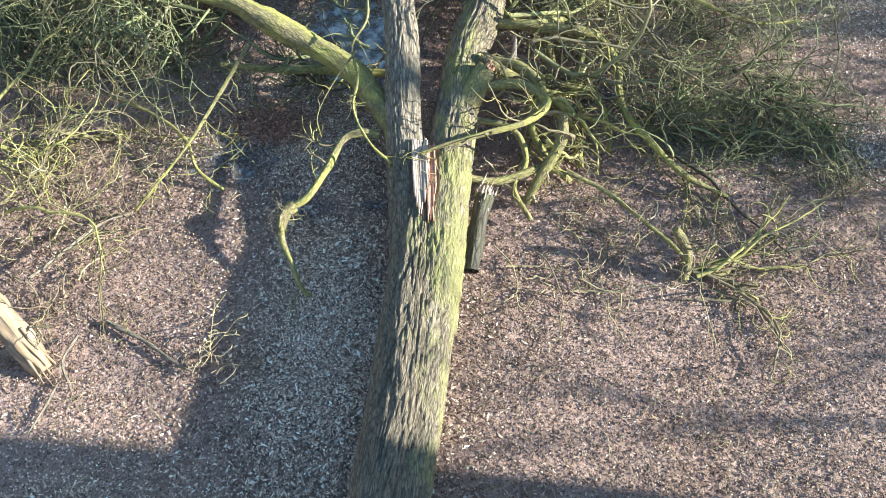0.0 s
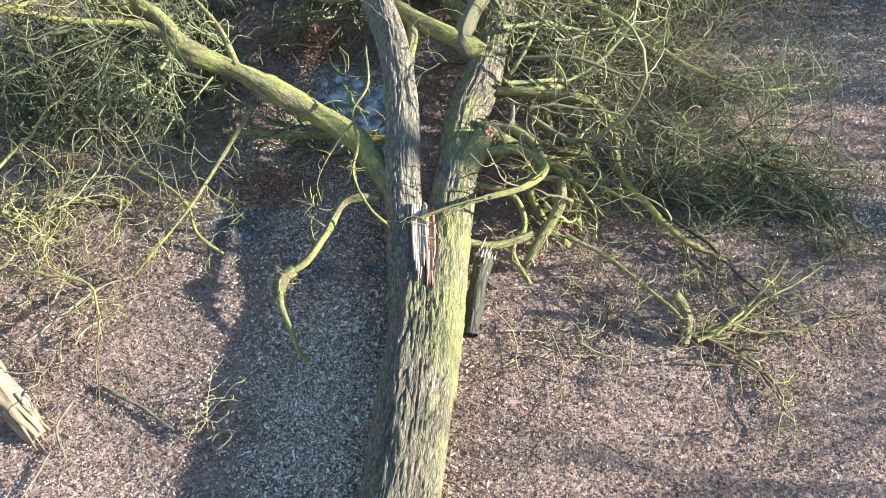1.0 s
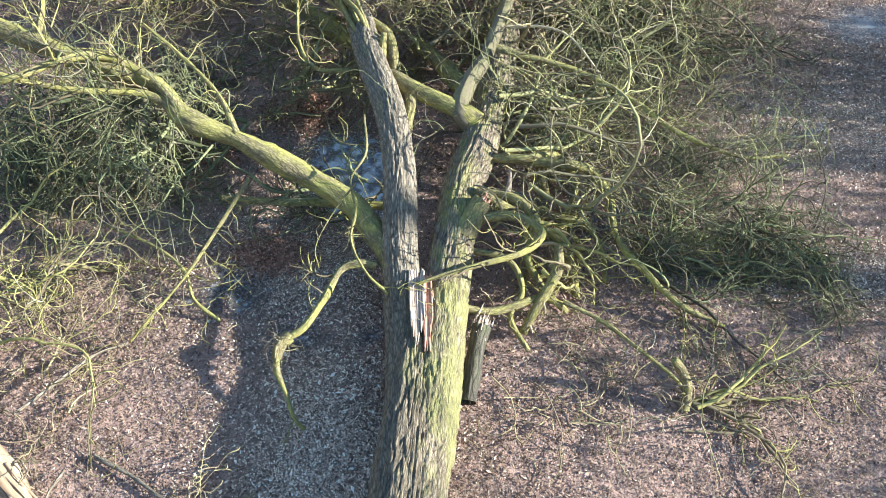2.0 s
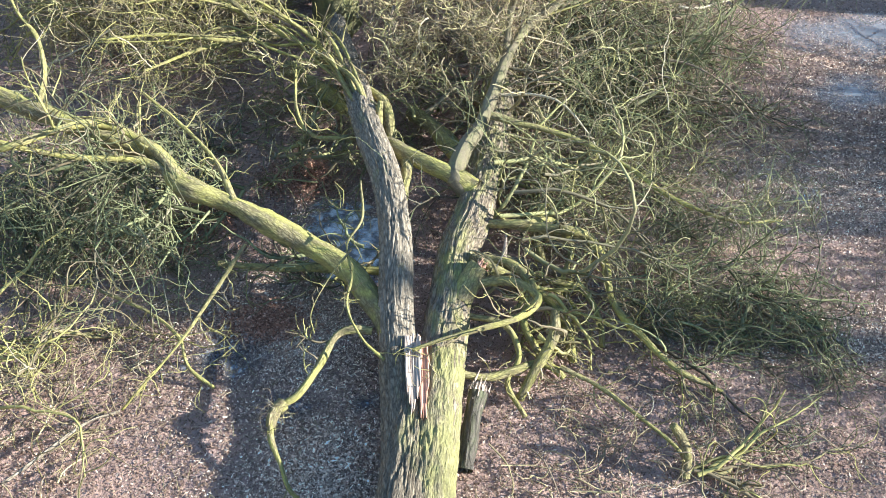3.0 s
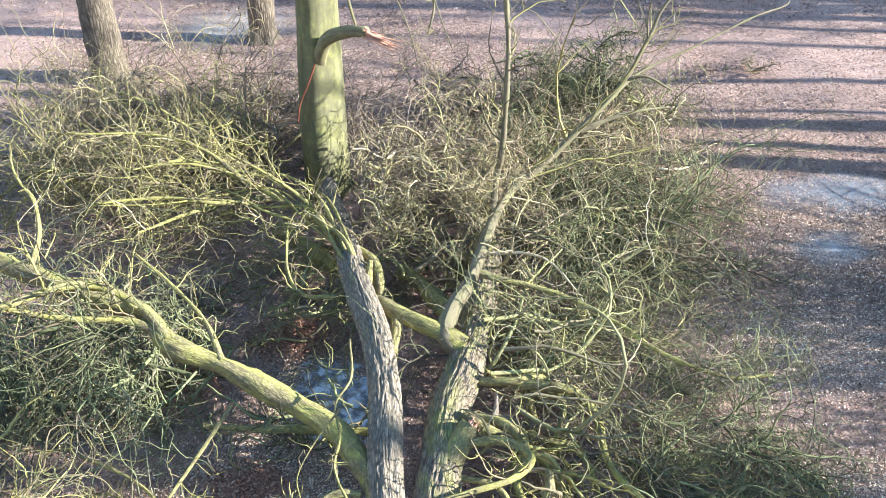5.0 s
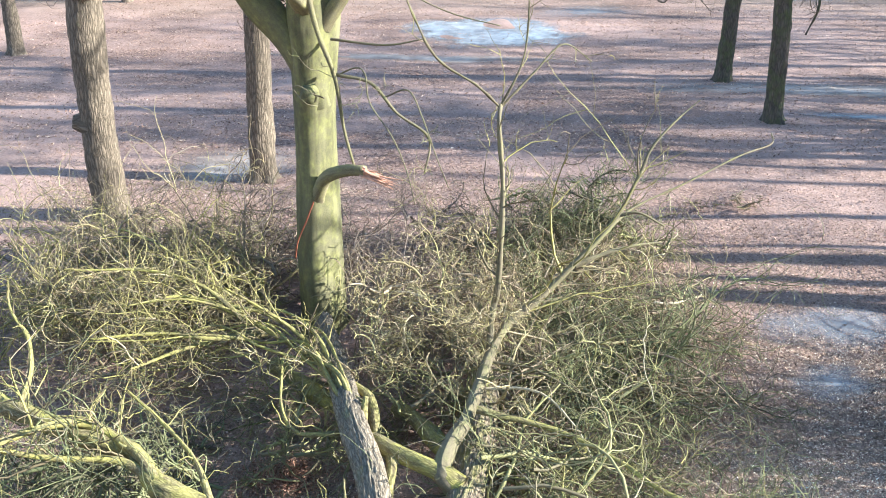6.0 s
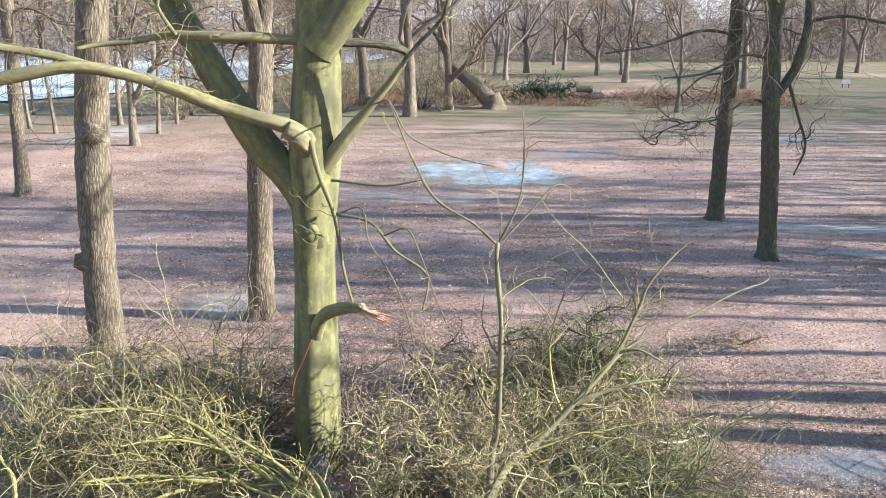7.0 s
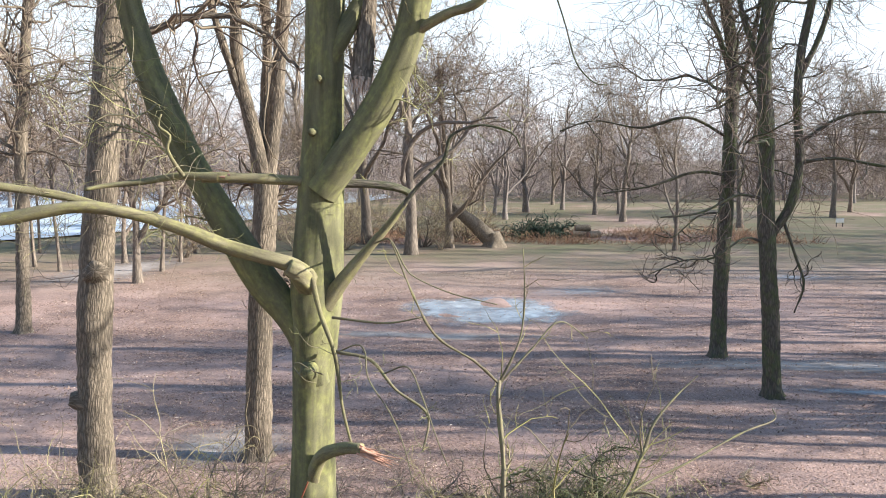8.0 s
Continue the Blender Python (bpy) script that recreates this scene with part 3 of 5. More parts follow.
STEM_L = [(-0.36, 3.0, 0.26), (-0.38, 3.6, 0.31), (-0.43, 4.31, 0.37), (-0.5, 4.88, 0.49), (-0.52, 5.27, 0.63), (-0.55, 5.66, 0.76), (-0.67, 6.33, 0.85), (-0.94, 7.22, 0.85), (-1.22, 8.41, 0.71), (-1.49, 9.53, 0.46), (-1.62, 10.15, 0.36)]
STEM_R = [(-0.22, 3.0, 0.26), (-0.17, 3.60, 0.31), (-0.13, 4.29, 0.36), (-0.06, 5.00, 0.42), (0.02, 5.71, 0.46), (0.16, 6.20, 0.50), (0.29, 6.97, 0.52), (0.40, 7.73, 0.55), (0.46, 8.53, 0.55), (0.6, 9.4, 0.5)]


def ridges(around, along, radius, relief, seed):
    """Depth of bark furrows at angles round a stem and metres along it: long plates between narrow cracks."""
    p = np.stack([np.cos(around) * radius * 48, np.sin(around) * radius * 48, along * 5.6], -1).reshape(-1, 3)
    p = p + 0.9 * value_noise(p * 0.45, seed + 3)[:, None]
    plates = np.minimum(np.abs(value_noise(p, seed)) * 2.6, 1.0)
    small = value_noise(p * np.array([2.3, 2.3, 2.8]), seed + 5)
    slow = value_noise(np.stack([np.cos(around) * 1.6, np.sin(around) * 1.6, along * 0.9], -1).reshape(-1, 3), seed + 7)
    return (relief * (plates - 0.55 + 0.22 * small) + 0.07 * radius * slow).reshape(around.shape)


def fused_trunk(y0, y1, sides, step):
    """The butt of the tree: one round bole that widens into two stems grown together, with a cleft between them."""
    y = np.arange(y0, y1, step)
    left, right = spline(STEM_L, 0.02), spline(STEM_R, 0.02)
    axis = spline([(-0.62, -1.6, 0.30), (-0.52, 0.2, 0.29), (-0.42, 1.74, 0.28), (-0.36, 2.31, 0.28), (-0.32, 2.92, 0.29), (-0.29, 3.51, 0.30), (-0.28, 3.95, 0.33), (-0.28, 4.6, 0.36)], 0.02)
    mid = np.stack([np.interp(y, axis[:, 1], axis[:, k]) for k in (0, 2)], 1)
    bole = 0.290 - 0.17 * np.clip((y - 3.0) / 1.55, 0, 1) ** 1.4
    a = np.linspace(0, 2 * np.pi, sides + 1)
    way_x, way_z = -np.sin(a)[None], -np.cos(a)[None]
    reach = []
    square = 0.93 * (np.abs(np.cos(a - 0.28)) ** 3.2 + np.abs(np.sin(a - 0.28)) ** 3.2) ** (-1 / 3.2)  # the bole is flattened and tilted so more of it shows lit in the camera's view
    for line, radius, first in ((None, bole, y0), (left, 0.165 + 0 * y, 3.0), (right, 0.205 + 0 * y, 3.0)):
        if line is None:
            dx, dz = 0 * y, 0 * y
        else:
            dx = np.interp(y, line[:, 1], line[:, 0]) - mid[:, 0]
            dz = np.interp(y, line[:, 1], line[:, 2]) - mid[:, 1]
        b = way_x * dx[:, None] + way_z * dz[:, None]
        h = radius[:, None] ** 2 - (dx ** 2 + dz ** 2)[:, None] + b ** 2
        r = np.where(h > 0, b + np.sqrt(np.maximum(h, 0)), 0.02)
        if line is None:
            r = r * square[None]
        reach.append(np.where(y[:, None] >= first, np.maximum(r, 0.02), 0.02))
    sharp = 45.0
    r = np.log(sum(np.exp(sharp * q) for q in reach)) / sharp - 0.008
    r = r + ridges(np.broadcast_to(a, r.shape), y[:, None] + 0 * r, 0.29, 0.021, 3)
    r[0], r[1] = 0.005, r[1] * 0.9  # the butt is closed
    v = np.stack([mid[:, :1] + way_x * r, y[:, None] + 0 * r, mid[:, 1:] + way_z * r], -1)
    along = y[:, None] + 0 * r
    u = np.stack([np.broadcast_to(a * 0.29, r.shape), along], -1)
    i = np.arange(r.size).reshape(r.shape)
    q = np.stack([i[:-1, :-1], i[:-1, 1:], i[1:, 1:], i[1:, :-1]], -1).reshape(-1, 4)
    return v.reshape(-1, 3), q, u.reshape(-1, 2)


def stem(points, r0, r1, sides, seed):
    """A furrowed stem through points."""
    P = spline(points, 0.025)
    along = np.concatenate([[0], np.cumsum(np.linalg.norm(np.diff(P, axis=0), axis=1))])
    R = np.linspace(r0, r1, len(P)) * (1 + 0.05 * value_noise(np.stack([along * 1.6, 0 * along, 0 * along], 1), seed))
    v, q, u = tubes(P[None], R[None], sides)
    ring = v.reshape(len(P), sides + 1, 3)
    a = np.linspace(0, 2 * np.pi, sides + 1)[None] + 0 * along[:, None]
    ring = ring + unit(ring - P[:, None]) * ridges(a, along[:, None] + 0 * a, 0.19, 0.02, seed)[..., None]
    return ring.reshape(-1, 3), q, u


def torn_strip(x0, x1, y0, y1, z0, z1, strips, seed):
    """Split wood laid bare between two stems: laths of uneven length side by side along the grain, hollow across."""
    rng = np.random.default_rng(seed)
    out = []
    for k in range(strips):
        f = (k + 0.5) / strips
        w = (x1 - x0) / strips * rng.uniform(2.0, 3.4)
        a, b = y0 + rng.uniform(0, 0.22) * (y1 - y0) + 0.5 * (y1 - y0) * abs(f - 0.5), y1 - rng.uniform(0, 0.10)
        y = np.linspace(a, b, 14)
        t = (y - y0) / (y1 - y0)
        x = x0 + (x1 - x0) * f + 0.008 * value_noise(np.stack([y * 6, 0 * y + k, 0 * y], 1), seed) - 0.04 * (t - 0.5)
        top = z0 + (z1 - z0) * t - 0.022 * (1 - (2 * f - 1) ** 2) + rng.normal(0, 0.0025) + 0.004 * value_noise(np.stack([y * 9, 0 * y + k, 0 * y], 1), seed + 1)
        half = w / 2 * np.clip(np.minimum((y - a) / 0.09, 1), 0.15, 1)
        ring = [np.stack([x - half, y, top - 0.05], 1), np.stack([x - half * 0.9, y, top - 0.002], 1), np.stack([x, y, top + 0.003], 1), np.stack([x + half * 0.9, y, top - 0.003], 1), np.stack([x + half, y, top - 0.05], 1)]
        v = np.stack(ring, 1)
        i = np.arange(14 * 5).reshape(14, 5)
        q = np.stack([i[:-1, :-1], i[:-1, 1:], i[1:, 1:], i[1:, :-1]], -1).reshape(-1, 4)
        end = np.array([[i[-1, 0], i[-1, 1], i[-1, 3], i[-1, 4]]])
        out.append((v.reshape(-1, 3), np.concatenate([q, end]), v.reshape(-1, 3)[:, :2]))
    return joined(out)


fpart("trunk", fused_trunk(-1.6, 4.52, 200, 0.018), bark_fallen, "furrowed bark, yellow-green with algae")
fpart("stem", stem(STEM_L[1:], 0.150, 0.12, 96, 5), bark_stem, "grey-brown furrowed stem")
fpart("stem", stem(STEM_R[1:], 0.190, 0.165, 110, 6), bark_mossy, "mossy furrowed stem")
fpart("torn_wood", torn_strip(-0.385, -0.265, 3.80, 4.64, 0.572, 0.612, 15, 8), torn_pale, "pale pinkish split wood at the fork")
fpart("torn_wood", torn_strip(-0.272, -0.205, 3.70, 4.60, 0.562, 0.592, 9, 18), torn_orange, "orange-brown split heartwood")

BIG = [(-0.46, 4.60, 0.44), (-0.58, 4.86, 0.46), (-0.78, 5.17, 0.50), (-1.00, 5.39, 0.60), (-1.53, 5.66, 0.75), (-2.05, 5.87, 0.90), (-2.51, 6.02, 1.00), (-2.83, 6.35, 1.10), (-3.35, 6.47, 1.20), (-4.00, 6.72, 1.30), (-4.71, 6.95, 1.40), (-5.6, 7.2, 1.5)]
fpart("bough", limb(BIG, 0.112, 0.075, 32, 0.04, 0.16, 0.012, seed=9), bark_green, "thick bough covered in yellow-green moss")

# (control points, radius at the foot, radius at the tip) of the branches that can be told apart
BRANCHES = [
    ([(-2.51, 6.01, 1.05), (-2.82, 6.31, 1.18), (-3.27, 6.48, 1.31), (-3.53, 6.26, 1.44), (-3.85, 5.77, 1.57), (-4.06, 5.50, 1.70), (-4.5, 5.1, 1.8)], 0.055, 0.035),
    ([(-2.41, 5.94, 1.00), (-2.86, 6.18, 1.12), (-3.36, 6.06, 1.25), (-3.69, 5.97, 1.38), (-4.14, 5.96, 1.50), (-4.8, 5.8, 1.6)], 0.045, 0.025),
    ([(-3.97, 6.70, 1.35), (-3.94, 6.96, 1.56), (-4.03, 7.22, 1.78), (-4.26, 7.43, 1.99), (-4.34, 7.65, 2.20)], 0.03, 0.015),
    ([(-2.01, 5.85, 0.95), (-2.24, 6.23, 1.13), (-2.66, 6.59, 1.32), (-2.99, 6.78, 1.50)], 0.03, 0.012),
    ([(-0.70, 4.76, 0.46), (-0.85, 4.76, 0.48), (-1.00, 4.71, 0.45), (-1.12, 4.43, 0.39), (-1.26, 4.17, 0.34), (-1.42, 4.06, 0.29), (-1.44, 3.85, 0.24), (-1.33, 3.62, 0.18), (-1.25, 3.45, 0.13), (-1.18, 3.41, 0.05)], 0.038, 0.016),
    ([(-0.87, 5.98, 1.10), (-0.83, 5.62, 0.98), (-0.94, 5.36, 0.90), (-0.88, 5.08, 0.80), (-0.90, 4.81, 0.72), (-0.76, 4.55, 0.62), (-0.57, 4.42, 0.50)], 0.010, 0.013),
    ([(-0.90, 5.30, 0.90), (-1.08, 5.05, 0.78), (-1.20, 4.78, 0.66), (-1.16, 4.62, 0.58)], 0.009, 0.005),
    ([(-1.82, 5.34, 0.90), (-2.04, 4.97, 0.70), (-2.28, 4.58, 0.50), (-2.55, 4.29, 0.30), (-2.75, 4.16, 0.10)], 0.018, 0.010),
    ([(-3.24, 5.32, 0.30), (-2.74, 5.11, 0.25), (-2.43, 4.87, 0.20), (-2.29, 4.59, 0.15), (-2.05, 4.44, 0.05)], 0.018, 0.016),
    ([(-2.25, 5.75, 0.25), (-1.76, 5.68, 0.28), (-1.23, 5.64, 0.32), (-0.60, 5.59, 0.35)], 0.03, 0.045),
    ([(0.10, 5.23, 0.55), (0.45, 5.23, 0.62), (0.71, 5.03, 0.63), (0.53, 4.78, 0.65), (0.21, 4.63, 0.67), (-0.16, 4.49, 0.66), (-0.34, 4.43, 0.62)], 0.05, 0.012),
    ([(0.15, 5.55, 0.62), (0.36, 5.42, 0.55), (0.74, 5.33, 0.40), (0.97, 5.11, 0.25), (1.05, 4.79, 0.05)], 0.055, 0.035),
    ([(0.5, 6.1, 0.5), (1.05, 5.91, 0.60), (1.24, 5.91, 0.51), (1.38, 5.64, 0.42), (1.42, 5.25, 0.33), (1.65, 4.94, 0.24), (1.93, 4.65, 0.15), (2.30, 4.51, 0.04)], 0.05, 0.022),
    ([(0.86, 4.97, 0.52), (0.84, 4.76, 0.42), (0.68, 4.55, 0.22), (0.56, 4.40, 0.03)], 0.045, 0.035),
    ([(0.02, 4.42, 0.35), (0.27, 4.42, 0.30), (0.51, 4.52, 0.27), (0.71, 4.64, 0.23), (0.90, 4.58, 0.20)], 0.04, 0.03),
    ([(0.90, 4.58, 0.25), (1.18, 4.45, 0.20), (1.41, 4.27, 0.16), (1.76, 3.94, 0.11), (1.87, 3.78, 0.05)], 0.025, 0.014),
    ([(0.30, 5.9, 0.25), (0.65, 5.90, 0.15), (0.89, 5.83, 0.17), (1.01, 5.76, 0.18), (1.19, 5.68, 0.20)], 0.06, 0.05),
    ([(0.85, 6.03, 0.05), (0.77, 6.18, 0.35), (0.82, 6.28, 0.60)], 0.05, 0.04),
    ([(1.83, 3.68, 0.03), (1.85, 3.80, 0.16), (1.79, 3.88, 0.28), (1.71, 3.91, 0.40)], 0.04, 0.03),
    ([(0.33, 7.17, 1.00), (1.11, 6.96, 0.90), (1.65, 6.64, 0.80), (2.04, 6.30, 0.70), (2.61, 6.08, 0.60), (3.12, 6.22, 0.50)], 0.035, 0.014),
    ([(0.10, 6.46, 0.60), (-0.02, 6.54, 0.74), (0.07, 6.89, 0.80), (0.22, 7.16, 0.88), (0.37, 7.61, 1.00), (0.50, 8.10, 1.06), (0.77, 8.75, 1.12), (1.14, 8.95, 1.35), (1.54, 9.15, 1.69), (1.84, 9.30, 1.95), (2.07, 9.45, 2.18), (2.34, 9.65, 2.67)], 0.082, 0.022),
    ([(0.42, 8.40, 0.60), (0.34, 8.60, 0.76), (0.09, 8.80, 0.95), (-0.15, 9.00, 1.22)], 0.07, 0.035),
    ([(1.54, 9.15, 1.66), (1.88, 9.25, 1.76), (2.23, 9.35, 1.82), (2.62, 9.45, 1.83)], 0.034, 0.01),
    ([(0.50, 8.25, 1.02), (0.56, 8.65, 1.35), (0.60, 8.65, 1.60), (0.63, 8.70, 2.21), (0.63, 8.75, 2.85), (0.58, 8.80, 3.45), (0.60, 9.00, 3.63)], 0.04, 0.02),
    ([(0.60, 9.00, 3.60), (0.82, 9.03, 4.09), (0.87, 9.07, 4.57), (0.85, 9.10, 5.05)], 0.014, 0.005),
    ([(0.60, 9.00, 3.60), (0.95, 9.13, 3.94), (1.27, 9.27, 4.22), (1.61, 9.40, 4.01)], 0.014, 0.005),
    ([(0.60, 9.00, 3.60), (0.33, 8.85, 3.88), (-0.08, 8.70, 4.19), (-0.31, 8.55, 4.65), (-0.52, 8.40, 5.21)], 0.016, 0.006),
    ([(-0.86, 7.16, 0.62), (-0.70, 7.02, 0.72), (-0.55, 6.85, 0.76), (-0.26, 6.65, 0.76), (0.0, 6.52, 0.72), (0.14, 6.48, 0.62)], 0.085, 0.10),
    ([(-0.70, 7.3, 0.55), (-0.80, 7.74, 0.75), (-1.17, 8.06, 0.82), (-1.60, 8.43, 0.89), (-2.11, 8.78, 0.96), (-2.82, 8.34, 1.03), (-3.32, 7.75, 1.10)], 0.055, 0.025),
    ([(-1.45, 8.29, 0.88), (-1.85, 8.47, 1.05), (-2.34, 8.73, 1.20), (-3.02, 8.93, 1.35), (-3.50, 8.43, 1.50)], 0.038, 0.018),
    ([(-1.17, 8.04, 0.82), (-1.56, 8.33, 1.13), (-2.01, 8.47, 1.42), (-2.42, 8.46, 1.70)], 0.034, 0.014),
    ([(-2.07, 8.72, 0.97), (-2.58, 8.34, 1.13), (-3.19, 8.29, 1.22), (-3.83, 8.02, 1.30)], 0.035, 0.016),
    ([(-2.3, 8.70, 1.15), (-2.8, 8.9, 1.5), (-3.4, 8.9, 1.7), (-4.2, 8.7, 1.8)], 0.028, 0.012),
    ([(-0.85, 7.35, 0.62), (-1.2, 7.1, 0.75), (-1.5, 7.2, 0.7), (-1.7, 7.5, 0.8), (-1.75, 8.0, 1.1)], 0.03, 0.02),
    ([(0.15, 5.65, 0.5), (0.50, 5.50, 0.55), (0.68, 5.25, 0.5), (0.60, 5.0, 0.35), (0.75, 4.75, 0.2), (0.95, 4.6, 0.08)], 0.05, 0.028),
    ([(0.20, 6.1, 0.5), (0.62, 6.0, 0.6), (0.90, 6.15, 0.5), (1.10, 5.95, 0.35), (1.0, 5.6, 0.2), (1.15, 5.35, 0.08)], 0.045, 0.024),
    ([(0.05, 5.0, 0.42), (0.42, 4.9, 0.42), (0.55, 4.65, 0.3), (0.45, 4.45, 0.18), (0.60, 4.2, 0.06)], 0.036, 0.018),
    ([(0.45, 5.75, 0.3), (0.85, 5.5, 0.36), (1.15, 5.45, 0.3), (1.30, 5.2, 0.2), (1.32, 4.95, 0.08)], 0.04, 0.026),
    ([(-0.55, 6.89, 0.72), (-0.50, 6.65, 0.74), (-0.51, 6.40, 0.70), (-0.52, 6.19, 0.64)], 0.07, 0.055),
    ([(-0.54, 8.22, 0.30), (-0.27, 7.92, 0.30), (0.02, 7.40, 0.30)], 0.09, 0.10),
    ([(-2.10, 9.05, 0.35), (-1.72, 8.61, 0.38), (-1.20, 8.05, 0.44)], 0.09, 0.10),
    ([(-0.85, 7.15, 0.66), (-0.82, 7.25, 0.85), (-0.80, 7.40, 1.00)], 0.05, 0.03),
    ([(2.07, 9.45, 2.18), (2.30, 9.42, 2.22), (2.61, 9.40, 2.06)], 0.02, 0.008),
    ([(2.34, 9.65, 2.67), (2.45, 9.75, 2.91), (2.71, 9.90, 3.17), (3.06, 10.10, 3.41)], 0.02, 0.006),
    ([(1.75, 9.25, 1.85), (2.27, 9.80, 2.10), (2.99, 10.14, 2.32), (3.73, 10.49, 2.56), (4.28, 10.83, 2.63), (4.33, 11.00, 2.73)], 0.022, 0.007),
]
for k, (pts, r0, r1) in enumerate(BRANCHES):
    r1 = min(r1, 0.010) if k < 4 or 28 <= k < 34 else r1  # these run out into twigs
    fpart("branch", limb(pts, r0, r1, 12, 0.035, 0.2, 0.004, seed=20 + k), bark_stem if k == 16 else bark_pale if 20 <= k < 27 or k >= len(BRANCHES) - 3 else bark_green)
fpart("branch", limb([(-6.89, 11.15, 0.25), (-5.92, 11.20, 0.28), (-5.16, 11.24, 0.3)], 0.075, 0.06, 14, 0.05, 0.15, 0.008, seed=58), bark_stem, "bare grey broken branch")
fpart("burr", limb([(-1.38, 4.12, 0.30), (-1.42, 4.07, 0.30), (-1.45, 4.00, 0.28), (-1.46, 3.92, 0.25)], 0.055, 0.035, 16, 0.015, 0.5, 0.02, seed=59), bark_green, "knobbly burr with whiskers")
rng = np.random.default_rng(60)
n = 46
P0, R0 = grow(rng, np.array([[-1.44, 4.04, 0.29]]) + rng.normal(0, 0.03, (n, 3)), rng.normal(0, 1, (n, 3)) + np.array([0.1, -0.1, -0.2]), rng.uniform(0.12, 0.34, n), rng.uniform(0.0018, 0.003, n), 8, 0.2, -0.08, 0.5, 0.02, 0.3)
tagged(fpart("whiskers", slim_tubes(P0, R0), twig_brown), kind="stuff")
stub = fpart("broken_stub", limb([(0.02, 5.05, 0.5), (0.13, 5.28, 0.56), (0.22, 5.38, 0.62)], 0.11, 0.10, 18, 0.03, 0.1, 0.01, seed=61), bark_green, "thick mossy stub with a hollow end")
part("torn_wood", moved(splinters((0.21, 5.36, 0.61), (0.5, 0.7, 0.35), 22, 0.09, 0.022, 0.035, 62), (-0.35, 3.0, 0.0)), torn_orange, stub, "reddish torn heartwood")
# shade from the branches to its right is put in as darker bark
stub = fpart("broken_branch", limb([(0.10, 3.70, 0.03), (0.13, 3.95, 0.09), (0.16, 4.15, 0.16), (0.20, 4.32, 0.23)], 0.06, 0.085, 18, 0.03, 0.2, 0.012, seed=63), bark_dark)
part("torn_wood", moved(splinters((0.20, 4.32, 0.24), (0.3, 0.9, 0.3), 90, 0.10, 0.009, 0.036, 64), (-0.35, 3.0, 0.0)), torn_pale, stub, "pale splintered end")
fpart("splinter", limb([(0.44, 5.77, 0.25), (0.46, 5.85, 0.40), (0.47, 5.95, 0.52)], 0.028, 0.014, 8, 0.03, 0.3, seed=65), torn_pale, "pale wood splinter")


def brush(seed, boughs, origin, spread, heading, length, lift, children, twigs, floor=0.02, start_z=(0.2, 1.0), least=0.0042, thick=(0.010, 0.026)):
    """Boughs that arch out of an oval round origin towards the given bearings, with their shoots and twigs."""
    rng = np.random.default_rng(seed)
    a = rng.uniform(0, 2 * np.pi, boughs)
    d = np.sqrt(rng.random(boughs))
    start = np.stack([origin[0] + spread[0] * d * np.cos(a), origin[1] + spread[1] * d * np.sin(a), rng.uniform(*start_z, boughs)], 1)
    b = np.radians(rng.uniform(*heading, boughs))
    head = np.stack([np.cos(b), np.sin(b), rng.normal(lift, 0.22, boughs)], 1)
    P0, R0 = grow(rng, start, head, rng.uniform(*length, boughs), rng.uniform(*thick, boughs), 13, 0.19, -0.04, 0.3, floor, 0.16)
    P1, R1 = shoots(rng, P0, R0, children, 0.08, 1.0, (25, 70), (0.3, 0.65), (0.4, 0.7), least * 1.75, 14, 0.20, 0.0, 0.45, floor, 0, 0.32)
    P2, R2 = shoots(rng, P1, R1, twigs, 0.1, 1.0, (25, 75), (0.4, 0.95), (0.5, 0.8), least, 10, 0.22, 0.0, 0.3, floor, 0, 0.42)
    kept = []
    for P, R, sides in ((P0, R0, 5), (P1, R1, 3), (P2, R2, 3)):
        gap = (np.abs(P[..., 0] + 1.70) < 0.50) & (np.abs(P[..., 1] - 9.75) < 0.95)  # left open so the standing tree's foot shows in the camera's view
        open_ = gap.mean(1) < 0.2
        kept.append(slim_tubes(P[open_], R[open_], sides))
    return joined(kept)


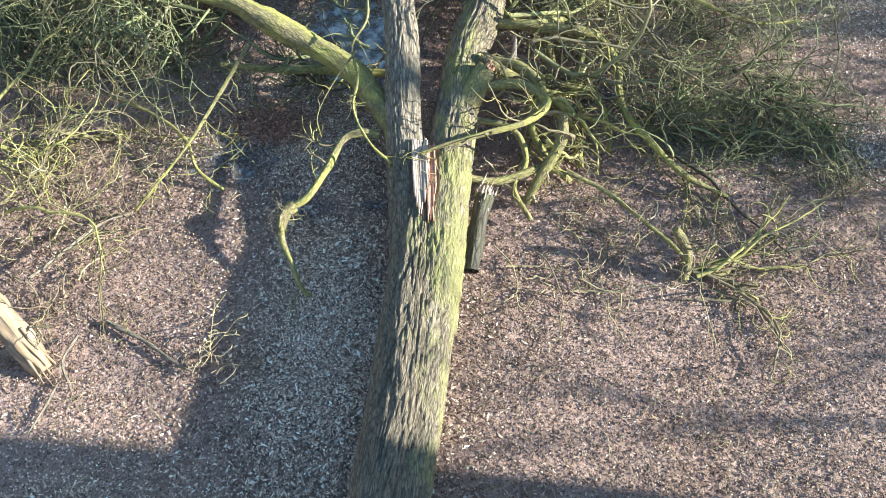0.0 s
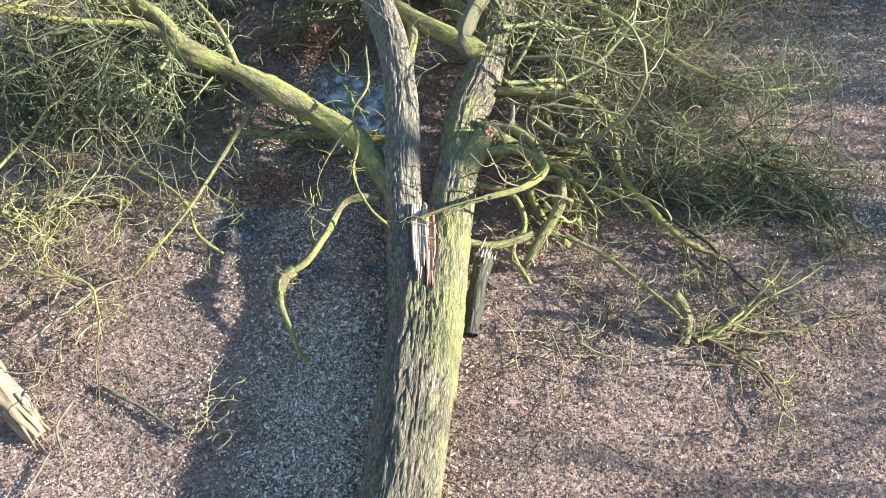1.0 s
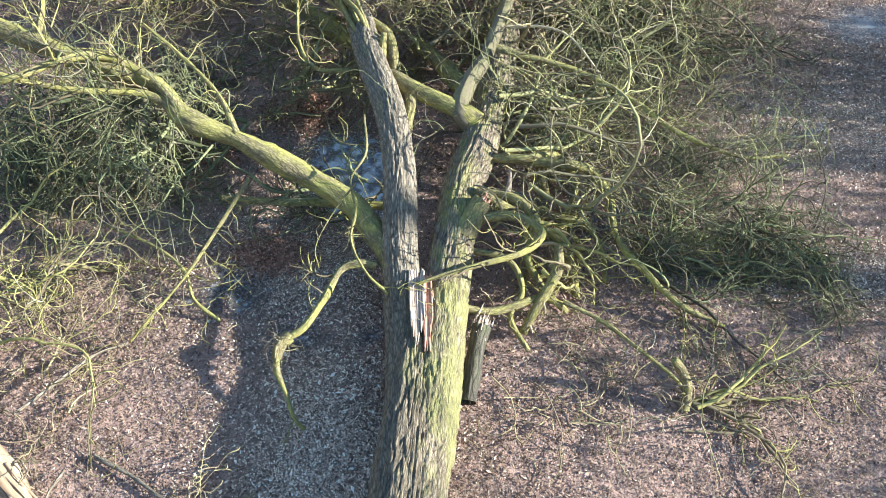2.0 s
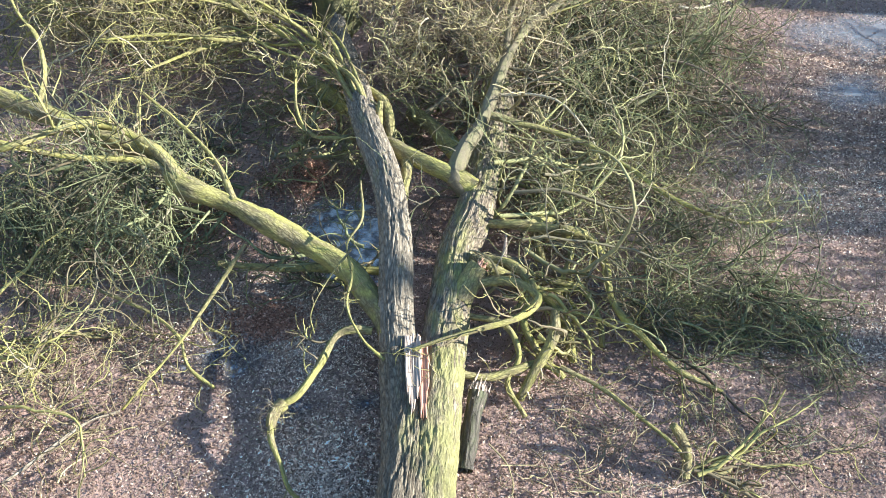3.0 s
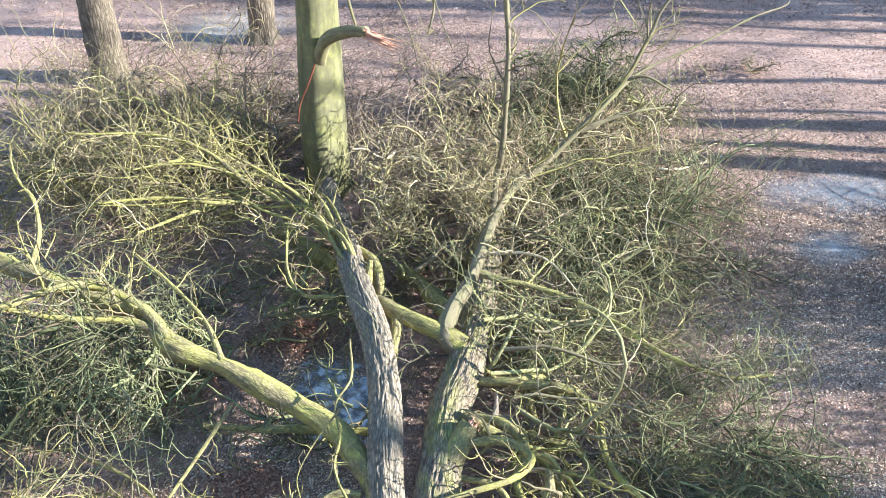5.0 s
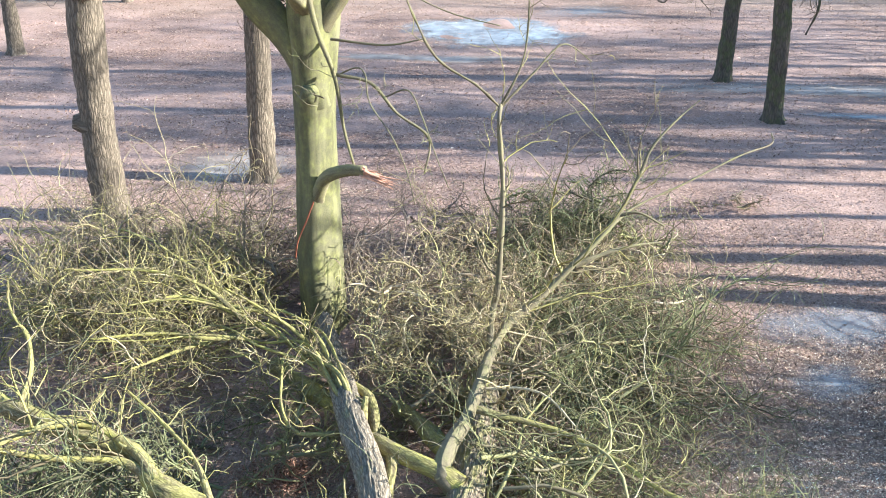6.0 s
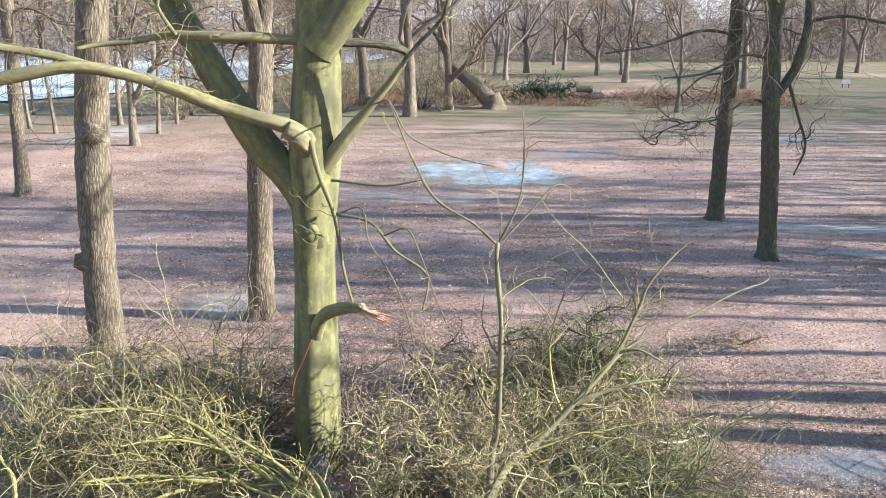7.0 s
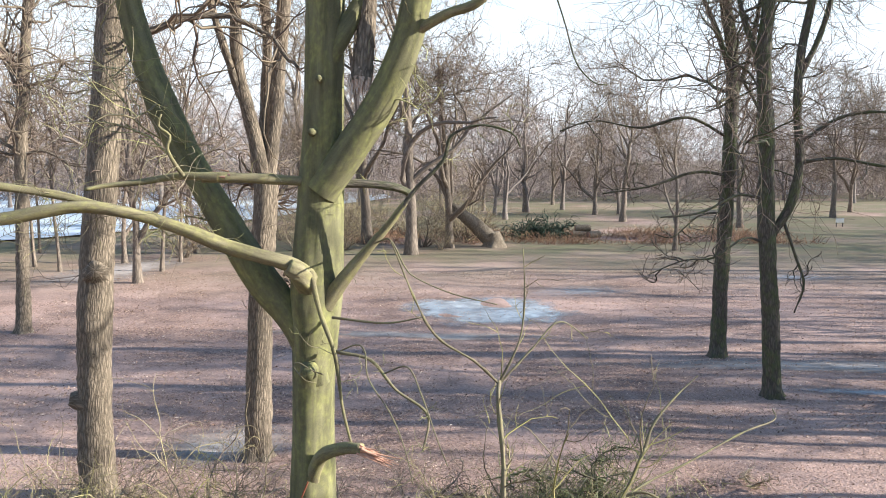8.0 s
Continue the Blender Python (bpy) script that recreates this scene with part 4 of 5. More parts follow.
BRUSH = [
    # seed, boughs, origin, spread, bearings, length, lift, shoots, twigs, heights, material
    (101, 28, (0.5, 6.9), (0.35, 1.5), (-30, 50), (1.4, 2.8), 0.02, 220, 900, (0.2, 0.9), twig_dim),
    (102, 76, (1.5, 9.2), (1.3, 1.7), (-30, 70), (1.0, 2.1), 0.04, 900, 3600, (0.10, 0.65), twig_shaded),
    (115, 42, (1.3, 9.4), (1.5, 1.8), (-30, 70), (1.2, 2.3), 0.10, 380, 1400, (0.3, 0.9), twig_brown),
    (123, 14, (-1.7, 7.5), (0.6, 0.5), (0, 360), (0.5, 1.2), 0.05, 130, 500, (0.05, 0.5), twig_dim),
    (103, 44, (1.5, 11.6), (1.4, 1.2), (0, 140), (1.1, 2.2), 0.10, 560, 2300, (0.10, 0.8), twig_dim),
    (104, 30, (-0.5, 10.2), (1.0, 1.4), (40, 150), (1.0, 2.2), 0.05, 480, 1900, (0.10, 0.7), twig_dead),
    (122, 60, (-3.4, 12.6), (2.5, 1.0), (0, 360), (0.7, 1.7), 0.03, 800, 2600, (0.05, 0.7), twig_dead),
    (124, 30, (0.7, 13.0), (1.7, 0.7), (0, 360), (0.6, 1.5), 0.03, 360, 1300, (0.05, 0.6), twig_dead),
    (105, 60, (-2.9, 10.6), (1.7, 1.4), (90, 210), (1.4, 3.0), 0.04, 760, 2900, (0.10, 0.8), twig_brown),
    (106, 30, (-3.6, 9.6), (1.6, 0.8), (110, 200), (1.4, 2.8), 0.05, 420, 1900, (0.3, 1.0), twig_green),
    (107, 50, (-3.4, 6.6), (1.4, 0.7), (150, 260), (1.0, 2.2), -0.1, 700, 3000, (0.1, 0.8), twig_shaded),
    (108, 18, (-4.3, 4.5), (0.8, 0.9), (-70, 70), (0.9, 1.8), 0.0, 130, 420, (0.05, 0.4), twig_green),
    (109, 20, (2.3, 5.4), (0.9, 0.6), (-40, 40), (0.8, 1.8), 0.0, 170, 650, (0.05, 0.4), twig_shaded),
    (110, 10, (1.95, 3.72), (0.1, 0.05), (-5, 30), (0.8, 1.4), 0.02, 30, 60, (0.03, 0.08), twig_green),
    (112, 18, (0.6, 5.2), (0.4, 0.5), (-80, 40), (0.4, 0.9), 0.0, 70, 260, (0.1, 0.5), twig_green),
    (113, 26, (-0.4, 8.4), (1.1, 0.8), (0, 360), (0.7, 1.5), 0.05, 240, 900, (0.1, 0.8), twig_dim),
    (114, 8, (-2.6, 7.6), (0.7, 0.4), (90, 300), (0.6, 1.2), 0.0, 50, 200, (0.05, 0.5), twig_shaded),
    (111, 10, (-1.4, 5.7), (0.7, 0.3), (120, 240), (0.5, 1.2), 0.0, 60, 200, (0.1, 0.4), twig_shaded),
    (117, 34, (1.9, 12.1), (0.9, 0.5), (0, 360), (0.6, 1.2), 0.0, 380, 1400, (0.7, 1.45), twig_shaded),
    (119, 44, (-0.2, 9.5), (0.95, 0.9), (0, 360), (0.5, 1.2), 0.05, 460, 1900, (0.75, 1.35), twig_brown),
    (120, 30, (1.3, 4.0), (1.1, 0.8), (-60, 70), (0.4, 1.1), 0.0, 90, 120, (0.02, 0.10), twig_brown),
    (121, 16, (-3.3, 3.9), (0.7, 0.6), (0, 360), (0.4, 0.9), 0.0, 70, 90, (0.02, 0.12), twig_brown),
    (118, 7, (-1.95, 2.75), (0.15, 0.1), (20, 80), (0.3, 0.7), 0.25, 16, 20, (0.02, 0.05), twig_brown),
    (125, 20, (1.5, 6.5), (0.8, 0.9), (-50, 30), (0.7, 1.4), 0.05, 170, 800, (0.1, 0.6), twig_dim),
    (126, 20, (2.3, 5.4), (0.9, 0.5), (-60, 30), (0.8, 1.5), 0.0, 170, 800, (0.05, 0.3), twig_shaded),
    (129, 40, (0.7, 11.0), (1.7, 0.8), (0, 360), (0.6, 1.5), 0.75, 170, 420, (0.3, 0.9), twig_brown),
    (130, 44, (-4.3, 11.5), (2.2, 0.9), (0, 360), (0.8, 1.8), 0.55, 240, 700, (0.2, 0.8), twig_green),
    (131, 16, (-1.9, 8.9), (1.3, 0.5), (140, 230), (0.8, 1.8), 0.15, 130, 420, (0.6, 1.0), twig_green),
    (135, 30, (1.3, 6.9), (0.9, 0.9), (0, 360), (0.6, 1.4), 0.0, 300, 1500, (0.05, 0.55), twig_shaded),
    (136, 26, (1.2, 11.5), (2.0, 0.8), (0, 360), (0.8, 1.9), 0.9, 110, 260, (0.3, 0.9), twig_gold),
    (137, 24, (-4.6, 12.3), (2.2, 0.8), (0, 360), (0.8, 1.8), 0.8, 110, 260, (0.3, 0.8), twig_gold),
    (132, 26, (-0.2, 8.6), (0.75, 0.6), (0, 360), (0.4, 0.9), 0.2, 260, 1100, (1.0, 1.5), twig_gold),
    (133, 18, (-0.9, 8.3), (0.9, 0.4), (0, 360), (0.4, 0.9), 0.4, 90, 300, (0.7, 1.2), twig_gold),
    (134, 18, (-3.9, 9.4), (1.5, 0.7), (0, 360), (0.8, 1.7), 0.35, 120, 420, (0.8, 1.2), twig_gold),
    (116, 8, (5.35, 15.2), (0.5, 0.3), (0, 360), (0.3, 0.7), 0.15, 60, 160, (0.03, 0.12), twig_brown),
]
FINE = (136, 137, 135, 125, 126, 129, 130, 131, 132, 133, 134)  # whippier than the rest
for seed, n0, org, spr, bearings, length, lift, n1, n2, zs, mat in BRUSH:
    ob = fpart("brushwood", brush(seed, n0, org, spr, bearings, length, lift, n1, n2 * 9 // 20, start_z=zs, least=0.0032 if seed in FINE else 0.0040, thick=(0.004, 0.008) if seed in (118, 120, 121) else (0.006, 0.014) if seed in FINE else (0.010, 0.026)), mat)
    tagged(ob, "tangle of broken twigs, yellow-green with algae", kind="stuff")
# a sheaf of wavy yellow branches that sweeps out of the fork beside the standing tree
rng = np.random.default_rng(76)
SHEAF = [(-0.84, 7.30, 0.85), (-1.10, 7.75, 0.95), (-1.45, 8.25, 1.02), (-1.95, 8.60, 1.08), (-2.45, 8.72, 1.12), (-3.0, 8.45, 1.18), (-3.7, 8.15, 1.22)]
for k in range(6):
    side = rng.uniform(-1, 1)
    up = rng.uniform(-0.1, 0.35)
    phase = rng.uniform(0, 6.3)
    pts = [(x + 0.06 * i * side * 0.6, y + 0.13 * i * side * 0.55 + 0.12 * math.sin(1.9 * i + phase), z + up * i * 0.16 + 0.09 * math.sin(2.3 * i + phase)) for i, (x, y, z) in enumerate(SHEAF[: 5 + k % 3])]
    fpart("branch", limb(pts, rng.uniform(0.016, 0.03), 0.006, 9, 0.03, 0.25, 0.003, seed=150 + k), bark_green)
rng = np.random.default_rng(77)
LEAFY = BRANCHES[:20] + BRANCHES[28:38]
P0, R0 = as_paths([b[0] for b in LEAFY], [(b[1], b[2]) for b in LEAFY], 24)
P1, R1 = shoots(rng, P0, R0, 300, 0.15, 1.0, (30, 75), (0.12, 0.33), (0.2, 0.4), 0.005, 9, 0.3, 0.03, 0.4, 0.02)
P2, R2 = shoots(rng, P1, R1, 900, 0.2, 1.0, (30, 75), (0.3, 0.7), (0.5, 0.8), 0.0045, 6, 0.32, 0.02, 0.4, 0.02)
P0, R0 = as_paths([b[0] for b in BRANCHES[20:27]], [(b[1], b[2]) for b in BRANCHES[20:27]], 24)
P3, R3 = shoots(rng, P0, R0, 40, 0.3, 1.0, (30, 65), (0.15, 0.4), (0.3, 0.5), 0.005, 8, 0.2, 0.03, 0.3, 0.02)
P4, R4 = shoots(rng, P3, R3, 70, 0.2, 1.0, (30, 65), (0.3, 0.7), (0.5, 0.8), 0.004, 8, 0.2, 0.03, 0.3, 0.02)
tagged(fpart("brushwood", joined([slim_tubes(P1, R1), slim_tubes(P2, R2), slim_tubes(P3, R3), slim_tubes(P4, R4)]), twig_green), "fine side shoots, yellow-green with algae", kind="stuff")

# ---- loose wood on the ground ----
log = thing("broken_log", (-3.3, 2.9, 0.0), "broken pale log with torn splintered end on the leaves", "log")
part("bark", moved(limb([(-4.3, 3.9, 0.70), (-3.95, 3.5, 0.55), (-3.72, 3.30, 0.47)], 0.12, 0.115, 20, 0.04, 0.1, 0.006, seed=70), (-3.3, 2.9, 0)), bark_green, log)
part("torn_end", moved(limb([(-3.78, 3.35, 0.49), (-3.52, 3.09, 0.36), (-3.34, 2.92, 0.24), (-3.22, 2.80, 0.15), (-3.10, 2.70, 0.07)], 0.122, 0.05, 26, 0.02, 0.35, 0.03, seed=72), (-3.3, 2.9, 0)), torn_beige, log, "pale torn wood, stripped of bark")
tagged(part("torn_wood", moved(splinters((-3.24, 2.83, 0.18), (0.72, -0.62, -0.45), 30, 0.36, 0.024, 0.045, 71), (-3.3, 2.9, 0)), torn_beige, log), kind="stuff")
for k, (pts, r0, r1) in enumerate([
    ([(-2.76, 3.14, 0.03), (-2.43, 2.98, 0.04), (-2.18, 2.82, 0.04), (-1.97, 2.72, 0.03)], 0.02, 0.012),
    ([(-3.42, 3.39, 0.20), (-3.30, 3.57, 0.17), (-3.01, 3.99, 0.13), (-2.80, 4.2, 0.03)], 0.016, 0.01),
    ([(-3.0, 2.62, 0.03), (-3.05, 2.4, 0.03), (-3.12, 2.2, 0.02)], 0.01, 0.007),
    ([(-2.95, 3.0, 0.05), (-2.98, 2.75, 0.1), (-2.88, 2.55, 0.03)], 0.012, 0.008),
]):
    tagged(part("stick", limb(pts, r0, r1, 8, 0.05, 0.3, seed=80 + k), bark_stem), "thin broken stick lying on the leaves", "stick", "loose sticks")

# ---- the standing tree ----
tree = thing("tree", (-1.79, 10.54, 0.0), "living tree, smooth yellow-green trunk forking into heavy limbs", "tree")


def tpart(name, geometry, material, label=""):
    return part(name, moved(geometry, (-1.79, 10.54, 0.0)), material, tree, label)


v, q, u = limb([(-1.74, 10.54, -0.15), (-1.72, 10.54, 0.4), (-1.71, 10.54, 1.4), (-1.69, 10.54, 2.2), (-1.66, 10.54, 3.2), (-1.60, 10.54, 4.48), (-1.515, 10.54, 5.87), (-1.46, 10.54, 7.22), (-1.40, 10.54, 8.87), (-1.3, 10.6, 11.0)],
               0.315, 0.22, 56, 0.05, 0.04, 0.004, 0.08, seed=90)
swell = 1 + 0.16 * np.exp(-((v[:, 2] - 4.4) / 0.7) ** 2) - 0.07 * np.exp(-((v[:, 2] - 2.6) / 0.6) ** 2)  # it swells at the fork
mid_x = np.interp(v[:, 2], [0, 3.2, 5.87, 11], [-1.72, -1.66, -1.515, -1.3])
turn_a = np.arctan2(v[:, 1] - 10.54, v[:, 0] - mid_x)
flute = swell * (1 + 0.03 * np.sin(3 * turn_a + 0.5 * v[:, 2]) * np.clip(1.2 - v[:, 2] / 6, 0, 1))
v[:, 0] = mid_x + (v[:, 0] - mid_x) * flute
v[:, 1] = 10.78 + (v[:, 1] - 10.54) * flute * 1.75  # stretched in depth to set where its shade starts in the camera's view
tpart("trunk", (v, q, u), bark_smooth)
TREE_LIMBS = [
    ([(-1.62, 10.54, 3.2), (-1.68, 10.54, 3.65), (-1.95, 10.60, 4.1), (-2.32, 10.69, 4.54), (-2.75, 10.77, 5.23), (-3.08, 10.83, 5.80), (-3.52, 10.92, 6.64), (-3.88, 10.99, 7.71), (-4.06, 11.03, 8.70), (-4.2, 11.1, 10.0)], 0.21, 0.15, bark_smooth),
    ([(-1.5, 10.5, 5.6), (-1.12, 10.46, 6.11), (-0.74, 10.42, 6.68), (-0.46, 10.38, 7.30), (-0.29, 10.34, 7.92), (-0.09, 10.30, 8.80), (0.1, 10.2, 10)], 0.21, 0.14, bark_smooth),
    ([(-0.40, 10.34, 7.45), (0.04, 10.20, 7.67), (0.43, 10.10, 7.81), (0.93, 10.00, 8.29)], 0.07, 0.04, bark_limb),
    ([(-1.50, 10.40, 4.45), (-1.81, 10.16, 4.74), (-2.46, 9.96, 4.96), (-3.05, 9.77, 5.23), (-3.55, 9.58, 5.41), (-4.03, 9.39, 5.48), (-4.74, 9.19, 5.36), (-5.36, 9.00, 5.30), (-6.2, 8.8, 5.25)], 0.095, 0.05, bark_limb),
    ([(-3.05, 9.80, 5.23), (-3.76, 9.70, 5.44), (-4.31, 9.60, 5.60), (-4.83, 9.40, 5.70), (-5.45, 9.20, 5.83), (-6.3, 9.0, 5.9)], 0.055, 0.035, bark_limb),
    ([(-1.60, 10.50, 5.72), (-2.12, 10.36, 5.76), (-2.60, 10.28, 5.78), (-2.87, 10.22, 5.78)], 0.062, 0.058, bark_limb),
    ([(-2.67, 10.20, 5.78), (-3.11, 10.20, 5.80), (-3.56, 10.15, 5.73), (-3.94, 10.10, 5.69), (-4.17, 10.00, 5.65)], 0.05, 0.025, bark_limb),
    ([(-3.06, 10.15, 5.80), (-3.14, 10.1, 5.94), (-3.22, 10.08, 6.12), (-3.19, 10.1, 6.27), (-3.32, 10.1, 6.38), (-3.28, 10.1, 6.52)], 0.028, 0.012, bark_limb),
    ([(-1.38, 10.60, 5.70), (-0.94, 10.73, 5.69), (-0.60, 10.87, 5.64), (-0.40, 11.00, 5.55)], 0.06, 0.05, bark_dark),
    ([(-1.46, 10.45, 4.20), (-1.28, 10.40, 4.46), (-0.99, 10.35, 4.82), (-0.64, 10.30, 5.23), (-0.45, 10.27, 5.48)], 0.10, 0.03, bark_limb),
    ([(-0.52, 10.28, 5.38), (-0.33, 10.25, 5.64), (0.0, 10.20, 5.98), (0.10, 10.15, 6.27), (0.43, 10.1, 6.39), (0.80, 10.1, 6.30), (0.90, 10.1, 6.14)], 0.03, 0.009, bark_dark),
    ([(-1.59, 10.20, 4.66), (-1.48, 10.14, 4.19), (-1.30, 10.12, 3.65), (-1.22, 10.11, 3.03), (-1.11, 10.10, 2.54)], 0.035, 0.015, bark_limb),
    ([(-1.35, 10.3, 3.68), (-1.25, 10.15, 3.68), (-0.87, 10.09, 3.60), (-0.57, 10.02, 3.26), (-0.19, 9.96, 2.97), (-0.24, 9.90, 2.54)], 0.024, 0.014, bark_pale),
    ([(-1.35, 10.3, 4.08), (-0.70, 10.10, 4.05), (-0.23, 10.00, 4.14)], 0.018, 0.008, bark_pale),
    ([(-1.35, 10.3, 3.62), (-1.05, 10.12, 3.78), (-0.93, 10, 3.72), (-0.88, 9.9, 3.42), (-0.62, 9.8, 3.03), (-0.45, 9.7, 2.64), (-0.35, 9.6, 2.25)], 0.010, 0.006, bark_pale),
    ([(-0.70, 10.05, 3.45), (-0.42, 9.9, 3.56), (-0.25, 9.77, 3.25), (-0.08, 9.63, 2.80), (0.05, 9.5, 2.50)], 0.010, 0.006, bark_pale),
    ([(-1.45, 10.18, 3.40), (-1.58, 10.08, 3.48), (-1.74, 10.1, 3.57), (-1.80, 10.12, 3.51), (-1.64, 10.04, 3.36), (-1.52, 10.08, 3.33)], 0.009, 0.007, bark_pale),
    ([(0.85, 10.0, 8.25), (1.10, 9.7, 8.05), (1.19, 9.5, 7.82), (1.32, 9.5, 7.46), (1.45, 9.5, 7.04), (1.64, 9.5, 6.83), (1.79, 9.5, 6.80)], 0.013, 0.006, bark_dark),
    ([(-0.80, 10.32, 5.0), (-0.61, 9.9, 5.06), (-0.45, 9.85, 4.77), (-0.32, 9.8, 4.64), (0.10, 9.75, 4.46), (0.62, 9.7, 4.34)], 0.011, 0.006, bark_pale),
]
for k, (pts, r0, r1, mat) in enumerate(TREE_LIMBS):
    tpart("limb" if r0 > 0.09 else "branch", limb(pts, r0, r1, 22 if r0 > 0.09 else 10, 0.05, 0.1, 0.005 if r0 > 0.09 else 0, seed=91 + k, power=0.6 if r0 > 0.24 else 1.0), mat)
stub = tpart("broken_stub", limb([(-1.68, 10.45, 1.85), (-1.60, 10.30, 2.15), (-1.48, 10.20, 2.38), (-1.22, 10.05, 2.52), (-0.97, 9.90, 2.57)], 0.10, 0.06, 16, 0.04, 0.12, 0.005, seed=110), bark_limb, "mossy snapped branch stub")
part("torn_wood", moved(splinters((-0.86, 9.87, 2.51), (0.85, -0.1, -0.4), 26, 0.42, 0.022, 0.025, 111), (-1.79, 10.54, 0.0)), torn_orange, stub, "fresh orange torn wood")
tpart("collar", limb([(-1.62, 10.42, 4.36), (-1.66, 10.25, 4.52), (-1.74, 10.12, 4.66), (-1.84, 10.08, 4.73)], 0.15, 0.10, 20, 0.03, 0.3, 0.02, seed=114), bark_limb, "knobbly broken collar")
for kx, kz in ((-1.46, 6.94), (-1.56, 6.32)):
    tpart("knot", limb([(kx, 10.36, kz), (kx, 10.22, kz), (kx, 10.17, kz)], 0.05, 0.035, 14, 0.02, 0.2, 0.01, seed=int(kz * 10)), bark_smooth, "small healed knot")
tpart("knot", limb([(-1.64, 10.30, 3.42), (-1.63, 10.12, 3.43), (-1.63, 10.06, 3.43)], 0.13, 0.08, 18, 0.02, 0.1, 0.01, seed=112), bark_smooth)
rng = np.random.default_rng(123)
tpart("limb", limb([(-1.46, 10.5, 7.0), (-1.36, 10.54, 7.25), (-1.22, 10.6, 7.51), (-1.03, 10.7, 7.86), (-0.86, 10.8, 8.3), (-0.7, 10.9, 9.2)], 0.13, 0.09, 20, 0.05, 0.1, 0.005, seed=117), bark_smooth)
part("torn_bark", moved(splinters((-2.62, 10.27, 5.80), (-1, 0.0, 0.05), 18, 0.2, 0.02, 0.02, 118), (-1.79, 10.54, 0.0)), torn_orange, tree, "orange torn patch on a side branch")
hung = thing("hung_branch", (-0.98, 10.5, 6.75), "broken brown branch hung up in a tree fork, pale torn foot", "branch")
part("bark", moved(stem([(-0.99, 10.46, 6.90), (-0.95, 10.60, 7.31), (-0.92, 10.70, 7.79), (-0.91, 10.75, 8.34), (-0.88, 10.9, 9.4)], 0.115, 0.10, 40, 119), (-0.98, 10.5, 6.75)), bark_oak, hung)
part("torn_wood", moved(splinters((-1.0, 10.42, 6.90), (-0.15, -0.15, -1), 34, 0.30, 0.03, 0.05, 120), (-0.98, 10.5, 6.75)), torn_pale, hung, "pale torn end")
P0, R0 = as_paths([b[0] for b in TREE_LIMBS[:14]], [(b[1], b[2]) for b in TREE_LIMBS[:14]], 24)
P1, R1 = shoots(rng, P0, R0, 80, 0.2, 1.0, (30, 80), (0.10, 0.30), (0.05, 0.1), 0.005, 11, 0.34, 0.0, 0.3)
P2, R2 = shoots(rng, P1, R1, 620, 0.2, 1.0, (30, 75), (0.3, 0.7), (0.4, 0.7), 0.0035, 7, 0.3, 0.0, 0.4)
tagged(tpart("brushwood", joined([slim_tubes(P1, R1, 4), slim_tubes(P2, R2)]), twig_dim), kind="stuff")
tagged(part("rope", limb([(-1.66, 10.17, 2.06), (-1.78, 10.19, 1.77), (-1.90, 10.2, 1.50), (-1.95, 10.22, 1.25)], 0.010, 0.010, 8, 0.04, 0.1, seed=113), rope_mat), "orange-red rope hanging down a mossy tree trunk", "rope")

# ---- the wood ----


def standing_tree(name, foot, trunk, r0, r1, limbs, seed, bark_m, twig_m, label, group, shoots_n=(70, 420, 1500), least=0.008, crown_from=0.35, bristles=0):
    """A bare winter tree: a flared trunk through given points, its heavy limbs, and a crown of twigs."""
    ob = thing(name, foot, label, "tree", group)
    rng = np.random.default_rng(seed)
    for k, (pts, a, b) in enumerate(limbs):
        part("limb", moved(limb(pts, a, b, 14, 0.12, 0.12, 0.008, seed=seed + k), foot), bark_m, ob)
    P0, R0 = as_paths([trunk] + [l[0] for l in limbs], [(r0, r1)] + [(l[1], l[2]) for l in limbs], 24)
    P1, R1 = shoots(rng, P0, R0, shoots_n[0], crown_from, 1.0, (40, 85), (0.16, 0.4), (0.18, 0.38), least * 2.5, 12, 0.34, 0.05, 0.25)
    P2, R2 = shoots(rng, P1, R1, shoots_n[1], 0.15, 1.0, (30, 75), (0.3, 0.6), (0.4, 0.65), least * 1.5, 8, 0.28, 0.04, 0.3)
    P3, R3 = shoots(rng, P2, R2, shoots_n[2], 0.1, 1.0, (30, 75), (0.35, 0.75), (0.5, 0.8), least, 5, 0.28, 0.02, 0.4)
    part("trunk", moved(joined([limb(trunk, r0, r1, 26, 0.12, 0.06, 0.02, 0.12, seed=seed), tubes(P1, R1, 7)]), foot), bark_m, ob)
    twigs = [slim_tubes(P2, R2, 4), slim_tubes(P3, R3, 3)]
    if bristles:
        PB, RB = shoots(rng, P0, R0, bristles, 0.25, 0.9, (50, 90), (0.05, 0.14), (0.02, 0.04), 0.005, 8, 0.34, 0.02, 0.4)
        PC, RC = shoots(rng, PB, RB, bristles * 3, 0.2, 1.0, (30, 75), (0.3, 0.7), (0.5, 0.8), 0.004, 6, 0.34, 0.0, 0.4)
        twigs += [slim_tubes(PB, RB, 3), slim_tubes(PC, RC, 3)]
    part("crown", moved(joined(twigs), foot), twig_m, ob)
    return ob


